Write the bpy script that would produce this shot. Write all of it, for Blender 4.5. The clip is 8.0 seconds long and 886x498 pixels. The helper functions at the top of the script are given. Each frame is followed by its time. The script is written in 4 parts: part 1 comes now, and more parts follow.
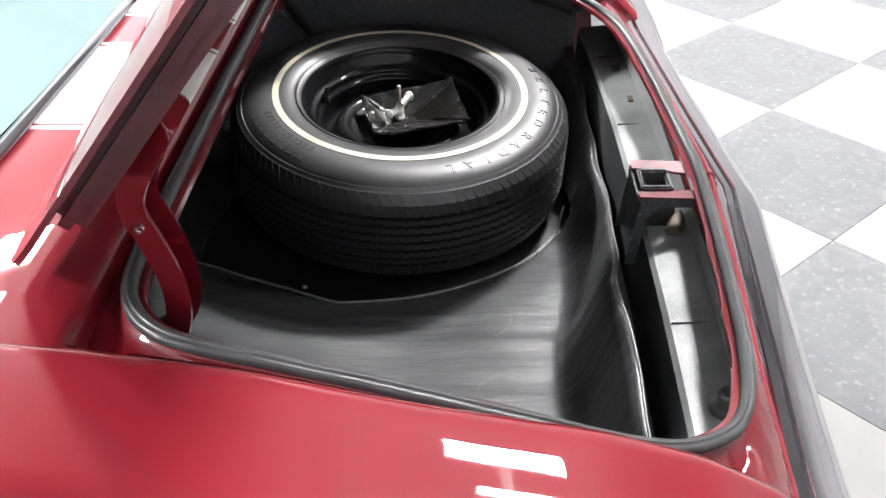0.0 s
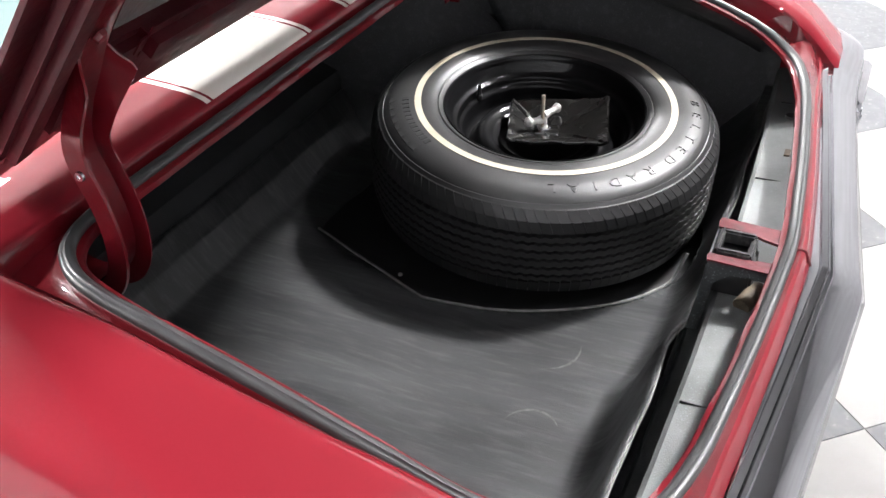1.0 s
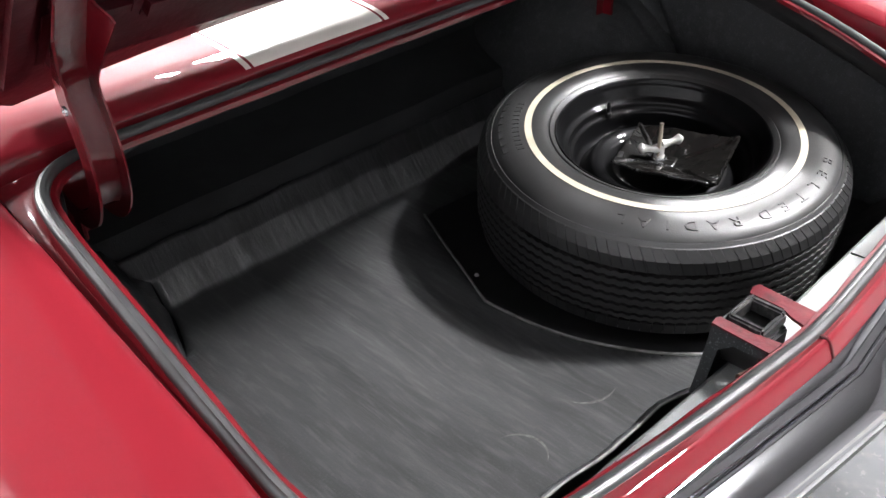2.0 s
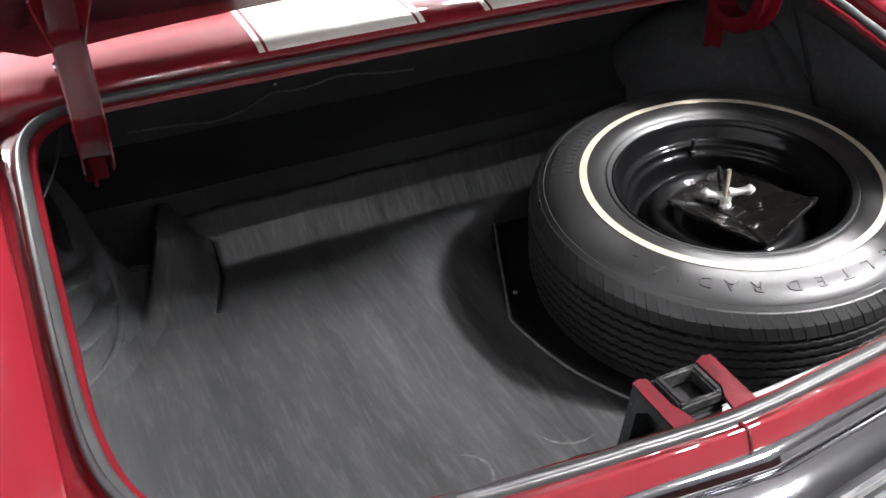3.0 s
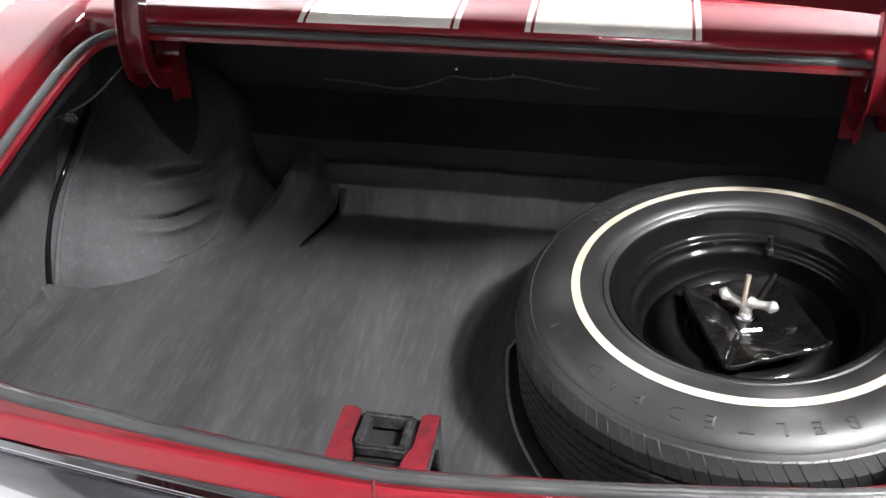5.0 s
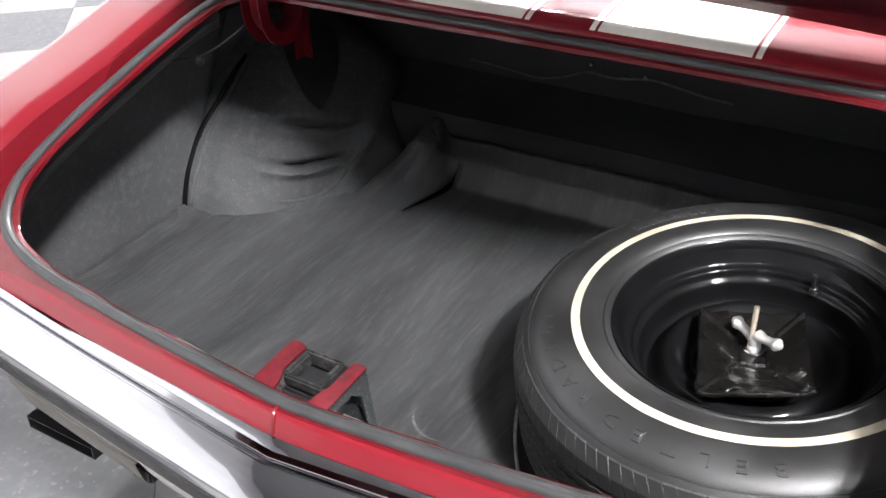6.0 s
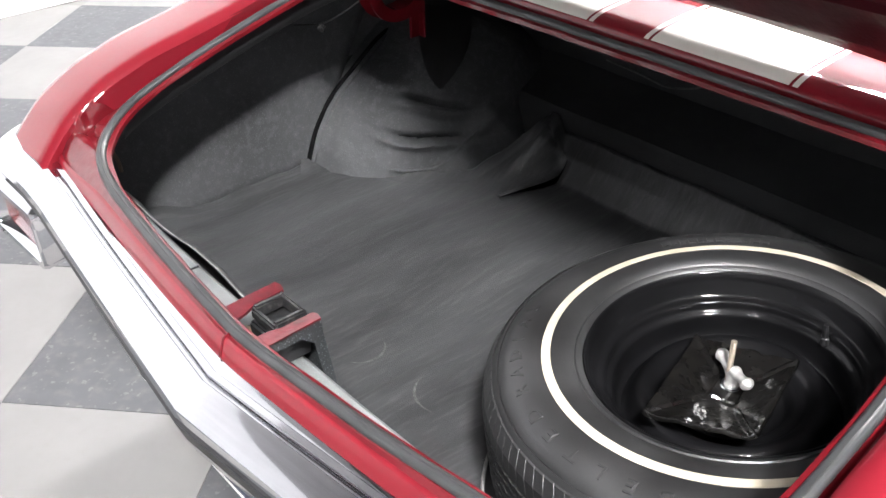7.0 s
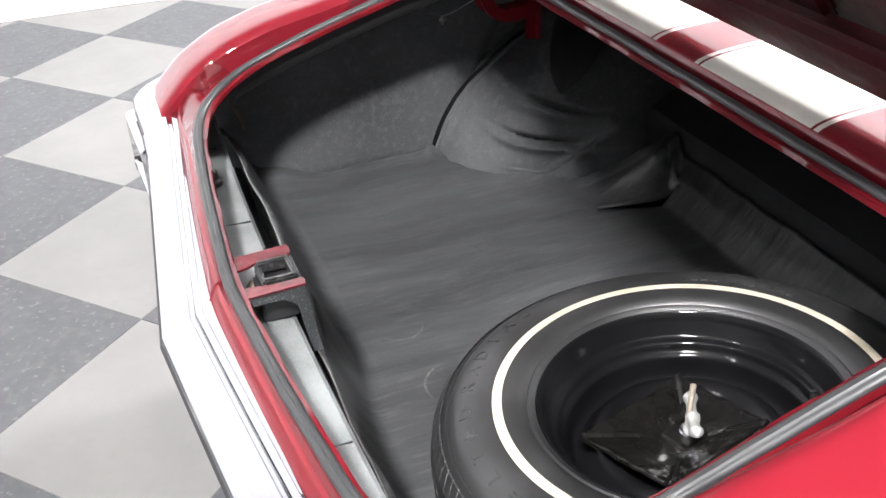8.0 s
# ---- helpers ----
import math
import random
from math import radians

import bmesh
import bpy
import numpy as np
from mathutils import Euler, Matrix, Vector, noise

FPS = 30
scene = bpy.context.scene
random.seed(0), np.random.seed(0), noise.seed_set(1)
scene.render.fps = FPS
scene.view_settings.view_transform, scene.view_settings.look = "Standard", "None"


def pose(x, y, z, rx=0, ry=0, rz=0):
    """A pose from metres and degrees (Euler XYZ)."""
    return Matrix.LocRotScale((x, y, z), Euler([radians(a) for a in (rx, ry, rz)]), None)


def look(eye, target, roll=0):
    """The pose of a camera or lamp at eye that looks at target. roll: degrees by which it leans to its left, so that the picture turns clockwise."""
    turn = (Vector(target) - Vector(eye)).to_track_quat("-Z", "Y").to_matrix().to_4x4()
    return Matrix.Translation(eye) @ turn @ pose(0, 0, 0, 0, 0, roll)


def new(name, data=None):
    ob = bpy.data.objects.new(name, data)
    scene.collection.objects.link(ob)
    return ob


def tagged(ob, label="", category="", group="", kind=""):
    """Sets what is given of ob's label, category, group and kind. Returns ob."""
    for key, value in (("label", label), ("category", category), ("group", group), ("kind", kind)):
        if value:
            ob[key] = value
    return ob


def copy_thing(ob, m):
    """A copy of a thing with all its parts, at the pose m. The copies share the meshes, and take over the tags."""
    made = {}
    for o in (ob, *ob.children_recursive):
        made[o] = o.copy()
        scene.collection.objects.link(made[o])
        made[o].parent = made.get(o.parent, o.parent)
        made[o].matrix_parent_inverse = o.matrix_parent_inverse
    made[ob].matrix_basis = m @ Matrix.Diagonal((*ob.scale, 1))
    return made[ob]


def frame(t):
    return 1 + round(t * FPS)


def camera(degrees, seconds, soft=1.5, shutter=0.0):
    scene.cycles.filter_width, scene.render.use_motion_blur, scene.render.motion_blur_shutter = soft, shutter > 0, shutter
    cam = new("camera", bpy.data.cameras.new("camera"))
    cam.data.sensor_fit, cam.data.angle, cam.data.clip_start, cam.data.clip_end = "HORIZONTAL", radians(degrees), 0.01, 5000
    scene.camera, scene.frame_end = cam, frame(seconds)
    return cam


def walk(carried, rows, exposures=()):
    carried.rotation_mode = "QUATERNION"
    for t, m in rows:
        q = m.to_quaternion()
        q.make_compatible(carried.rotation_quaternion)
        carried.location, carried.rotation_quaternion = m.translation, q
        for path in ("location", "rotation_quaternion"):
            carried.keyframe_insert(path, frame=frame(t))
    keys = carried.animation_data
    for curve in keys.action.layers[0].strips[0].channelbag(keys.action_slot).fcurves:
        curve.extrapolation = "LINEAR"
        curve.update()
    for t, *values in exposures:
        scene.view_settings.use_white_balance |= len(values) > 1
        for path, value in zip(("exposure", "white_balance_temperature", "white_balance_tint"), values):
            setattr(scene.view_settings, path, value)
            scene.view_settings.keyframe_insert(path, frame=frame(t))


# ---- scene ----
cam = camera(50.4, 8.0)
PATH = [
    (0, (-1.3288, 0.3698, 1.543), (0.3127, 0.4437, 0.403), -1.9),
    (0.5, (-1.2774, 0.1761, 1.538), (0.3189, 0.5809, 0.403), -1.8),
    (1, (-1.2054, -0.0009, 1.533), (0.2906, 0.6971, 0.404), -1.8),
    (1.5, (-1.0996, -0.173, 1.522), (0.2439, 0.7959, 0.402), -1.5),
    (2, (-0.9765, -0.3186, 1.523), (0.1777, 0.8741, 0.407), -1.3),
    (3.5, (-0.4475, -0.634, 1.52), (0.0238, 0.9728, 0.428), -0.8),
    (4, (-0.253, -0.6836, 1.528), (-0.0284, 0.9813, 0.442), -0.3),
    (5.3, (0.3346, -0.6632, 1.524), (-0.1772, 0.9372, 0.439), -1.8),
    (5.5, (0.4134, -0.653, 1.533), (-0.2102, 0.9012, 0.439), -2.0),
    (6, (0.5941, -0.6039, 1.531), (-0.2842, 0.8281, 0.446), -1.8),
    (6.5, (0.7649, -0.5221, 1.531), (-0.3273, 0.7569, 0.448), -1.5),
    (7, (0.9298, -0.4085, 1.537), (-0.3628, 0.6669, 0.454), -1.7),
    (7.5, (1.0618, -0.2647, 1.538), (-0.3963, 0.5789, 0.461), -1.7),
    (8, (1.1633, -0.1028, 1.541), (-0.4123, 0.5064, 0.47), -1.8),
]
walk(cam, [(t, look(eye, target, roll)) for t, eye, target, roll in PATH])

# ---- world and light ----
FLOOR = -0.01
world = bpy.data.worlds.new("world")
scene.world = world
world.use_nodes = True
world.node_tree.nodes["Background"].inputs[0].default_value = (0.8, 0.85, 0.9, 1)
world.node_tree.nodes["Background"].inputs[1].default_value = 0.05
LAMP = 1140.0
scene.view_settings.exposure = 0.0


# ---- materials ----
def material(name):
    m = bpy.data.materials.new(name)
    m.use_nodes = True
    return m, m.node_tree.nodes, m.node_tree.links, m.node_tree.nodes["Principled BSDF"]


def surface(name, base, rough=0.5, stretch=(1.0, 1.0, 1.0), metal=0.0, coat=0.0, grain=0.0, grain_scale=200.0, vary=0.0, vary_scale=6.0,
            dust=0.0, dust_scale=12.0, dust_colour=(0.3, 0.3, 0.3), speck=0.0, speck_scale=300.0, speck_colour=(0.6, 0.65, 0.65),
            spec=0.5, vary_rough=0.0, relief=0.0, relief_scale=30.0, coat_rough=0.015):
    """Principled surface: blotches, dust or wear, specks, fine grain and soft relief, in object metres."""
    m, n, l, p = material(name)
    co = n.new("ShaderNodeTexCoord")
    p.inputs["Roughness"].default_value = rough
    p.inputs["Metallic"].default_value = metal
    p.inputs["Coat Weight"].default_value = coat
    p.inputs["Coat Roughness"].default_value = coat_rough
    p.inputs["Specular IOR Level"].default_value = spec

    def noise_of(scale, detail=4.0):
        t = n.new("ShaderNodeTexNoise")
        t.inputs["Scale"].default_value = scale
        t.inputs["Detail"].default_value = detail
        if stretch == (1.0, 1.0, 1.0) or scale > 100:
            l.new(co.outputs["Object"], t.inputs["Vector"])
        else:
            mp = n.new("ShaderNodeMapping")
            mp.inputs["Scale"].default_value = stretch
            l.new(co.outputs["Object"], mp.inputs["Vector"])
            l.new(mp.outputs[0], t.inputs["Vector"])
        return t

    def ramp(src, lo, hi):
        r = n.new("ShaderNodeMapRange")
        r.inputs["From Min"].default_value, r.inputs["From Max"].default_value = lo, hi
        l.new(src, r.inputs["Value"])
        return r.outputs[0]

    def mix(fac, a, b, blend="MIX"):
        x = n.new("ShaderNodeMix")
        x.data_type, x.blend_type = "RGBA", blend
        if isinstance(fac, float):
            x.inputs[0].default_value = fac
        else:
            l.new(fac, x.inputs[0])
        for k, v in ((6, a), (7, b)):
            if isinstance(v, tuple):
                x.inputs[k].default_value = (*v, 1)
            else:
                l.new(v, x.inputs[k])
        return x.outputs[2]

    col = base
    if vary:
        dark = tuple(max(0.0, c * (1 - vary)) for c in base)
        lite = tuple(min(1.0, c * (1 + vary)) for c in base)
        col = mix(ramp(noise_of(vary_scale).outputs[0], 0.3, 0.7), dark, lite)
    if dust:
        f = ramp(noise_of(dust_scale, 8.0).outputs[0], 0.5, 0.78)
        g = n.new("ShaderNodeMath")
        g.operation = "MULTIPLY"
        g.inputs[1].default_value = dust
        l.new(f, g.inputs[0])
        col = mix(g.outputs[0], col, dust_colour)
    if speck:
        f = ramp(noise_of(speck_scale, 2.0).outputs[0], 0.62, 0.68)
        g = n.new("ShaderNodeMath")
        g.operation = "MULTIPLY"
        g.inputs[1].default_value = speck
        l.new(f, g.inputs[0])
        col = mix(g.outputs[0], col, speck_colour)
    if isinstance(col, tuple):
        p.inputs["Base Color"].default_value = (*col, 1)
    else:
        l.new(col, p.inputs["Base Color"])
    if vary_rough:
        r = n.new("ShaderNodeMapRange")
        r.inputs["To Min"].default_value, r.inputs["To Max"].default_value = max(0.02, rough - vary_rough), min(1.0, rough + vary_rough)
        l.new(noise_of(vary_scale * 2.3, 6.0).outputs[0], r.inputs["Value"])
        l.new(r.outputs[0], p.inputs["Roughness"])
    height = None
    for amount, scale, depth in ((grain, grain_scale, 0.001), (relief, relief_scale, 0.01)):
        if amount:
            b = n.new("ShaderNodeBump")
            b.inputs["Strength"].default_value = amount
            b.inputs["Distance"].default_value = depth
            l.new(noise_of(scale).outputs[0], b.inputs["Height"])
            if height:
                l.new(height, b.inputs["Normal"])
            height = b.outputs[0]
    if height:
        l.new(height, p.inputs["Normal"])
    return m


def glowing(name, colour, strength):
    m, n, l, p = material(name)
    p.inputs["Base Color"].default_value = (*colour, 1)
    p.inputs["Emission Color"].default_value = (*colour, 1)
    p.inputs["Emission Strength"].default_value = strength
    return m


RED = surface("red_paint", (0.165, 0.0085, 0.0155), rough=0.5, metal=0.0, coat=1.0, spec=0.05, grain=0.04, grain_scale=2500, vary=0.05, vary_scale=3)
# body red made much darker: the lid's underside shade is in the colour
LID_SHADED = surface("red_lid_inside_shaded", (0.05, 0.004, 0.007), rough=0.4, coat=0.15, spec=0.3, grain=0.08, grain_scale=160, vary=0.2, vary_scale=10, relief=0.15, relief_scale=40)
LATCH_RED = surface("chipped_red_paint", (0.115, 0.010, 0.016), rough=0.4, coat=0.6, spec=0.3, vary=0.3, vary_scale=40, dust=0.9, dust_scale=60, dust_colour=(0.035, 0.018, 0.016), relief=0.2, relief_scale=60)
# body red darkened: shade beneath the raised lid is put into the colour
RED_SHADED = surface("red_paint_shaded", (0.105, 0.004, 0.008), rough=0.45, coat=1.0, spec=0.1, grain=0.08, grain_scale=160, vary=0.15, vary_scale=14, relief=0.15, relief_scale=40)
WHITE = surface("white_stripe_paint", (0.74, 0.72, 0.66), rough=0.3, coat=1.0, vary=0.03)
CHROME = surface("chrome", (0.66, 0.66, 0.68), rough=0.05, metal=1.0, vary=0.03, vary_scale=20)
CHROME_DULL = surface("chrome_dull", (0.62, 0.62, 0.64), rough=0.18, metal=1.0, vary=0.1, vary_scale=40)
SEAL = surface("weatherstrip_rubber", (0.036, 0.037, 0.038), rough=0.38, grain=0.08, grain_scale=500, vary=0.2, vary_scale=20)
TYRE = surface("tyre_rubber", (0.012, 0.012, 0.0125), rough=0.47, spec=0.9, grain=0.25, grain_scale=400, vary=0.25, vary_scale=9, dust=0.3, dust_scale=7, dust_colour=(0.09, 0.09, 0.092), vary_rough=0.1)
# lighter than the tyre, in place of light catching the letters' edges
LETTER = surface("lightened_raised_rubber", (0.030, 0.030, 0.031), rough=0.45, grain=0.2, grain_scale=400, vary=0.3, vary_scale=40)
TREAD = surface("tread_rubber", (0.017, 0.017, 0.0175), rough=0.6, grain=0.4, grain_scale=300, vary=0.3, vary_scale=15)
WALL_BAND = surface("cream_sidewall_band", (0.46, 0.42, 0.33), rough=0.5, vary=0.1, vary_scale=25, dust=0.3, dust_scale=40, dust_colour=(0.35, 0.28, 0.18))
BLACK = surface("black_gloss_paint", (0.0045, 0.0045, 0.005), rough=0.45, coat=0.3, coat_rough=0.05, spec=0.06, vary_rough=0.06, vary_scale=12, relief=0.02, relief_scale=50, vary=0.3)
PLATE_BLACK = surface("black_plate_paint", (0.005, 0.0048, 0.0046), rough=0.4, coat=1.0, coat_rough=0.05, spec=0.1, vary=0.4, vary_scale=30, dust=0.3, dust_scale=45, dust_colour=(0.02, 0.018, 0.015), relief=0.1, relief_scale=45)
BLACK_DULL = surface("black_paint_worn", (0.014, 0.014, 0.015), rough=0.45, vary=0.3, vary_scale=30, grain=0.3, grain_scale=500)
STEEL = surface("bright_zinc", (0.74, 0.73, 0.71), rough=0.42, metal=0.7, vary=0.12, vary_scale=60, dust=0.25, dust_scale=90, dust_colour=(0.4, 0.36, 0.28))
MAT = surface("black_rubber_mat", (0.047, 0.048, 0.050), rough=0.34, stretch=(4.5, 0.6, 1.0), vary=0.36, vary_scale=3.2, dust=0.28, dust_scale=26, dust_colour=(0.17, 0.17, 0.172), speck=0.15, speck_scale=300, speck_colour=(0.15, 0.15, 0.152), grain=0.5, grain_scale=700, relief=0.3, relief_scale=8, vary_rough=0.12)
MAT_EDGE = surface("mat_cut_edge", (0.20, 0.20, 0.192), rough=0.6, vary=0.3, vary_scale=60)
FELT = surface("black_trunk_liner", (0.057, 0.059, 0.062), rough=0.85, vary=0.25, vary_scale=5, speck=0.4, speck_scale=330, speck_colour=(0.16, 0.168, 0.172), grain=1.0, grain_scale=330, dust=0.5, dust_scale=60, dust_colour=(0.11, 0.113, 0.116), relief=0.12, relief_scale=25)
# liner darkened for the bulkhead, with the deck's shadow in its colour
BULKHEAD = surface("bulkhead_liner_shaded", (0.030, 0.031, 0.033), rough=0.85, vary=0.3, vary_scale=4, grain=0.6, grain_scale=330, dust=0.4, dust_scale=30, dust_colour=(0.045, 0.046, 0.048), relief=0.12, relief_scale=15)
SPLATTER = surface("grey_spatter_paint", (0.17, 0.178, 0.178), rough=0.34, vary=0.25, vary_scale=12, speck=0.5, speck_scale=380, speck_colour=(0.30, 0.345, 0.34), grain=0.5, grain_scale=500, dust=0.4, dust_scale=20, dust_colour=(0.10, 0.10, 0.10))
SPLATTER_DARK = surface("spatter_paint_darkened", (0.03, 0.032, 0.034), rough=0.45, speck=0.6, speck_scale=420, speck_colour=(0.25, 0.3, 0.3), grain=0.6, grain_scale=500, vary=0.3)
STUD = surface("dull_zinc_thread", (0.36, 0.31, 0.25), rough=0.45, metal=0.6, vary=0.2, vary_scale=80)
RUST = surface("rusty_bracket", (0.10, 0.075, 0.05), rough=0.7, vary=0.5, vary_scale=60, grain=0.6, grain_scale=400)
TILE_LIGHT = surface("light_vinyl_tile", (0.178, 0.174, 0.170), rough=0.58, spec=0.3, vary=0.06, vary_scale=5, dust=0.35, dust_scale=35, dust_colour=(0.165, 0.159, 0.151), vary_rough=0.08)
TILE_DARK = surface("dark_vinyl_tile", (0.076, 0.078, 0.083), rough=0.58, spec=0.3, vary=0.10, vary_scale=9, dust=0.55, dust_scale=30, dust_colour=(0.12, 0.119, 0.118), speck=0.35, speck_scale=46, speck_colour=(0.19, 0.188, 0.186), vary_rough=0.1)
JOINT = surface("tile_joint", (0.16, 0.155, 0.15), rough=0.8, vary=0.2)
PLASTER = surface("light_wall_paint", (0.66, 0.67, 0.69), rough=0.7, vary=0.04, vary_scale=1.5, grain=0.2, grain_scale=120)
DARK_WALL = surface("dark_wall_paint", (0.27, 0.27, 0.28), rough=0.6, vary=0.1, vary_scale=1.5, grain=0.2, grain_scale=120)
CEILING = surface("ceiling_paint", (0.14, 0.14, 0.145), rough=0.8, vary=0.04, vary_scale=2)
BASE = surface("white_baseboard", (0.75, 0.75, 0.75), rough=0.4, vary=0.04)
SCUFF = surface("scuffed_rubber", (0.115, 0.115, 0.113), rough=0.6, vary=0.4, vary_scale=120, grain=0.5, grain_scale=600)
STRIKER = surface("worn_striker", (0.05, 0.05, 0.052), rough=0.32, metal=0.6, vary=0.3, vary_scale=70, dust=0.4, dust_scale=90, dust_colour=(0.3, 0.29, 0.27))
LENS = surface("red_lens", (0.30, 0.02, 0.02), rough=0.12, coat=1.0, relief=0.2, relief_scale=120)
VINYL = surface("teal_grey_vinyl", (0.09, 0.105, 0.104), rough=0.45, vary=0.06, vary_scale=8, grain=0.3, grain_scale=300)
MOULDING = surface("dull_moulding_metal", (0.17, 0.16, 0.148), rough=0.45, metal=0.5, vary=0.12, vary_scale=12, dust=0.3, dust_scale=50, dust_colour=(0.11, 0.10, 0.09))
PLATE_BLUE = surface("plate_blue", (0.03, 0.04, 0.075), rough=0.35, vary=0.1, vary_scale=30)
PLATE_RIM = surface("plate_white", (0.7, 0.7, 0.7), rough=0.35, vary=0.05, vary_scale=30)
LIGHT = glowing("lamp_diffuser", (1.0, 0.985, 0.99), LAMP)
LAMP_BODY = surface("lamp_body_white", (0.8, 0.8, 0.8), rough=0.4)
GLASS, _n, _l, _p = material("back_glass")
_p.inputs["Base Color"].default_value = (0.64, 0.80, 0.785, 1)
_p.inputs["Roughness"].default_value = 0.02
_p.inputs["Transmission Weight"].default_value = 1.0
_p.inputs["IOR"].default_value = 1.45


# ---- mesh helpers ----
def thing(name, place, label, category, group="", kind=""):
    ob = new(name)
    ob.empty_display_size = 0.05
    ob.location = place
    return tagged(ob, label, category, group, kind)


def finish(name, me, mats, parent=None, label="", sharp=35):
    for m in (mats if isinstance(mats, (list, tuple)) else [mats]):
        me.materials.append(m)
    me.shade_smooth()
    me.set_sharp_from_angle(angle=radians(sharp))
    ob = new(name, me)
    if parent:
        ob.parent = parent
        if not parent.parent:
            ob.matrix_parent_inverse = Matrix.Translation(parent.location).inverted()
    if label:
        ob["label"] = label
    return ob


def mesh_of(name, verts, faces, slots=None):
    me = bpy.data.meshes.new(name)
    me.from_pydata([tuple(v) for v in verts], [], faces)
    if slots:
        me.polygons.foreach_set("material_index", slots)
    me.update()
    return me


def part(name, verts, faces, mats, parent=None, label="", sharp=35, slots=None):
    """One mesh object from points and faces, under a thing."""
    return finish(name, mesh_of(name, verts, faces, slots), mats, parent, label, sharp)


def part_bm(name, bm, mats, parent=None, label="", sharp=35):
    bmesh.ops.recalc_face_normals(bm, faces=bm.faces[:])
    me = bpy.data.meshes.new(name)
    bm.to_mesh(me)
    bm.free()
    return finish(name, me, mats, parent, label, sharp)


def grid_faces(rows, cols, wrap=False, wrap_rows=False):
    out = []
    for i in range(rows if wrap_rows else rows - 1):
        k = (i + 1) % rows
        for j in range(cols if wrap else cols - 1):
            a, b = j, (j + 1) % cols
            out.append((i * cols + a, i * cols + b, k * cols + b, k * cols + a))
    return out


def lathe(profile, n=96):
    """A turned body round z from (radius, height) pairs."""
    verts = [(r * math.cos(2 * math.pi * j / n), r * math.sin(2 * math.pi * j / n), z) for r, z in profile for j in range(n)]
    return verts, [tuple(reversed(f)) for f in grid_faces(len(profile), n, wrap=True)]


def tube(points, radius, n=10, closed=False, flat=1.0):
    """A tube along points; flat squeezes it in height."""
    pts = [Vector(p) for p in points]
    m = len(pts)
    verts = []
    for i, p in enumerate(pts):
        a = pts[i - 1] if (i or closed) else p
        b = pts[(i + 1) % m] if (i < m - 1 or closed) else p
        d = (b - a).normalized()
        side = d.cross(Vector((0, 0, 1)))
        side = side.normalized() if side.length > 1e-4 else Vector((1, 0, 0))
        up = side.cross(d)
        for j in range(n):
            t = 2 * math.pi * j / n
            verts.append(p + side * (radius * math.cos(t)) + up * (radius * flat * math.sin(t)))
    faces = grid_faces(m, n, wrap=True, wrap_rows=closed)
    if not closed:
        faces += [tuple(range(n)), tuple(reversed(range((m - 1) * n, m * n)))]
    return verts, faces


def spline(ctrl, per=8, closed=False):
    """A smooth line through the control points."""
    c = [Vector(p) for p in ctrl]
    m = len(c)
    out = []
    for i in range(m if closed else m - 1):
        p1, p2 = c[i], c[(i + 1) % m]
        p0 = c[i - 1] if (i or closed) else p1
        p3 = c[(i + 2) % m] if (i + 2 < m or closed) else p2
        for k in range(per):
            t = k / per
            out.append(0.5 * (2 * p1 + (p2 - p0) * t + (2 * p0 - 5 * p1 + 4 * p2 - p3) * t * t + (3 * p1 - p0 - 3 * p2 + p3) * t ** 3))
    if not closed:
        out.append(c[-1])
    return out


def box_bm(bm, lo, hi, bevel=0.0, turn=None):
    """Adds a bevelled box to bm."""
    r = bmesh.ops.create_cube(bm, size=1.0)
    vs = r["verts"]
    for v in vs:
        v.co = Vector([lo[k] + (v.co[k] + 0.5) * (hi[k] - lo[k]) for k in range(3)])
    if bevel:
        es = list({e for v in vs for e in v.link_edges})
        vs = list({v for f in bmesh.ops.bevel(bm, geom=es, offset=bevel, segments=2, affect="EDGES")["faces"] for v in f.verts} | {v for v in vs if v.is_valid})
    if turn:
        bmesh.ops.transform(bm, matrix=turn, verts=[v for v in vs if v.is_valid])


def slab(name, lo, hi, mat, parent=None, label="", bevel=0.0, turn=None):
    bm = bmesh.new()
    box_bm(bm, lo, hi, bevel, turn)
    return part_bm(name, bm, mat, parent, label)


# ---- showroom ----
X0, X1, Y0, Y1, TOP = -4.1, 10.0, -9.5, 9.5, 7.0
floor = slab("floor", (X0 - 0.2, Y0 - 0.2, FLOOR - 0.12), (X1 + 0.2, Y1 + 0.2, FLOOR - 0.004), JOINT)
tagged(floor, "light and dark grey checkerboard vinyl tile floor", "floor", kind="structure")
for nm, lo, hi in (("wall_west", (X0 - 0.6, Y0, FLOOR - 0.12), (X0, Y1, 5.4)), ("wall_west_upper", (X0 - 0.6, Y0, 5.4), (X0 + 0.003, Y1, TOP)), ("wall_east", (X1, Y0, FLOOR), (X1 + 0.2, Y1, TOP)),
                   ("wall_south", (X0 - 0.2, Y0 - 0.2, FLOOR), (X1 + 0.2, Y0, TOP)), ("wall_north", (X0 - 0.2, Y1, FLOOR), (X1 + 0.2, Y1 + 0.2, TOP))):
    dark = nm != "wall_west"
    tagged(slab(nm, lo, hi, DARK_WALL if dark else PLASTER), "plain dark grey painted showroom wall" if dark else "plain pale grey painted showroom wall", "wall", kind="structure")
tagged(slab("ceiling", (X0 - 0.2, Y0 - 0.2, TOP), (X1 + 0.2, Y1 + 0.2, TOP + 0.15), CEILING), "plain dark grey painted showroom ceiling", "ceiling", kind="structure")
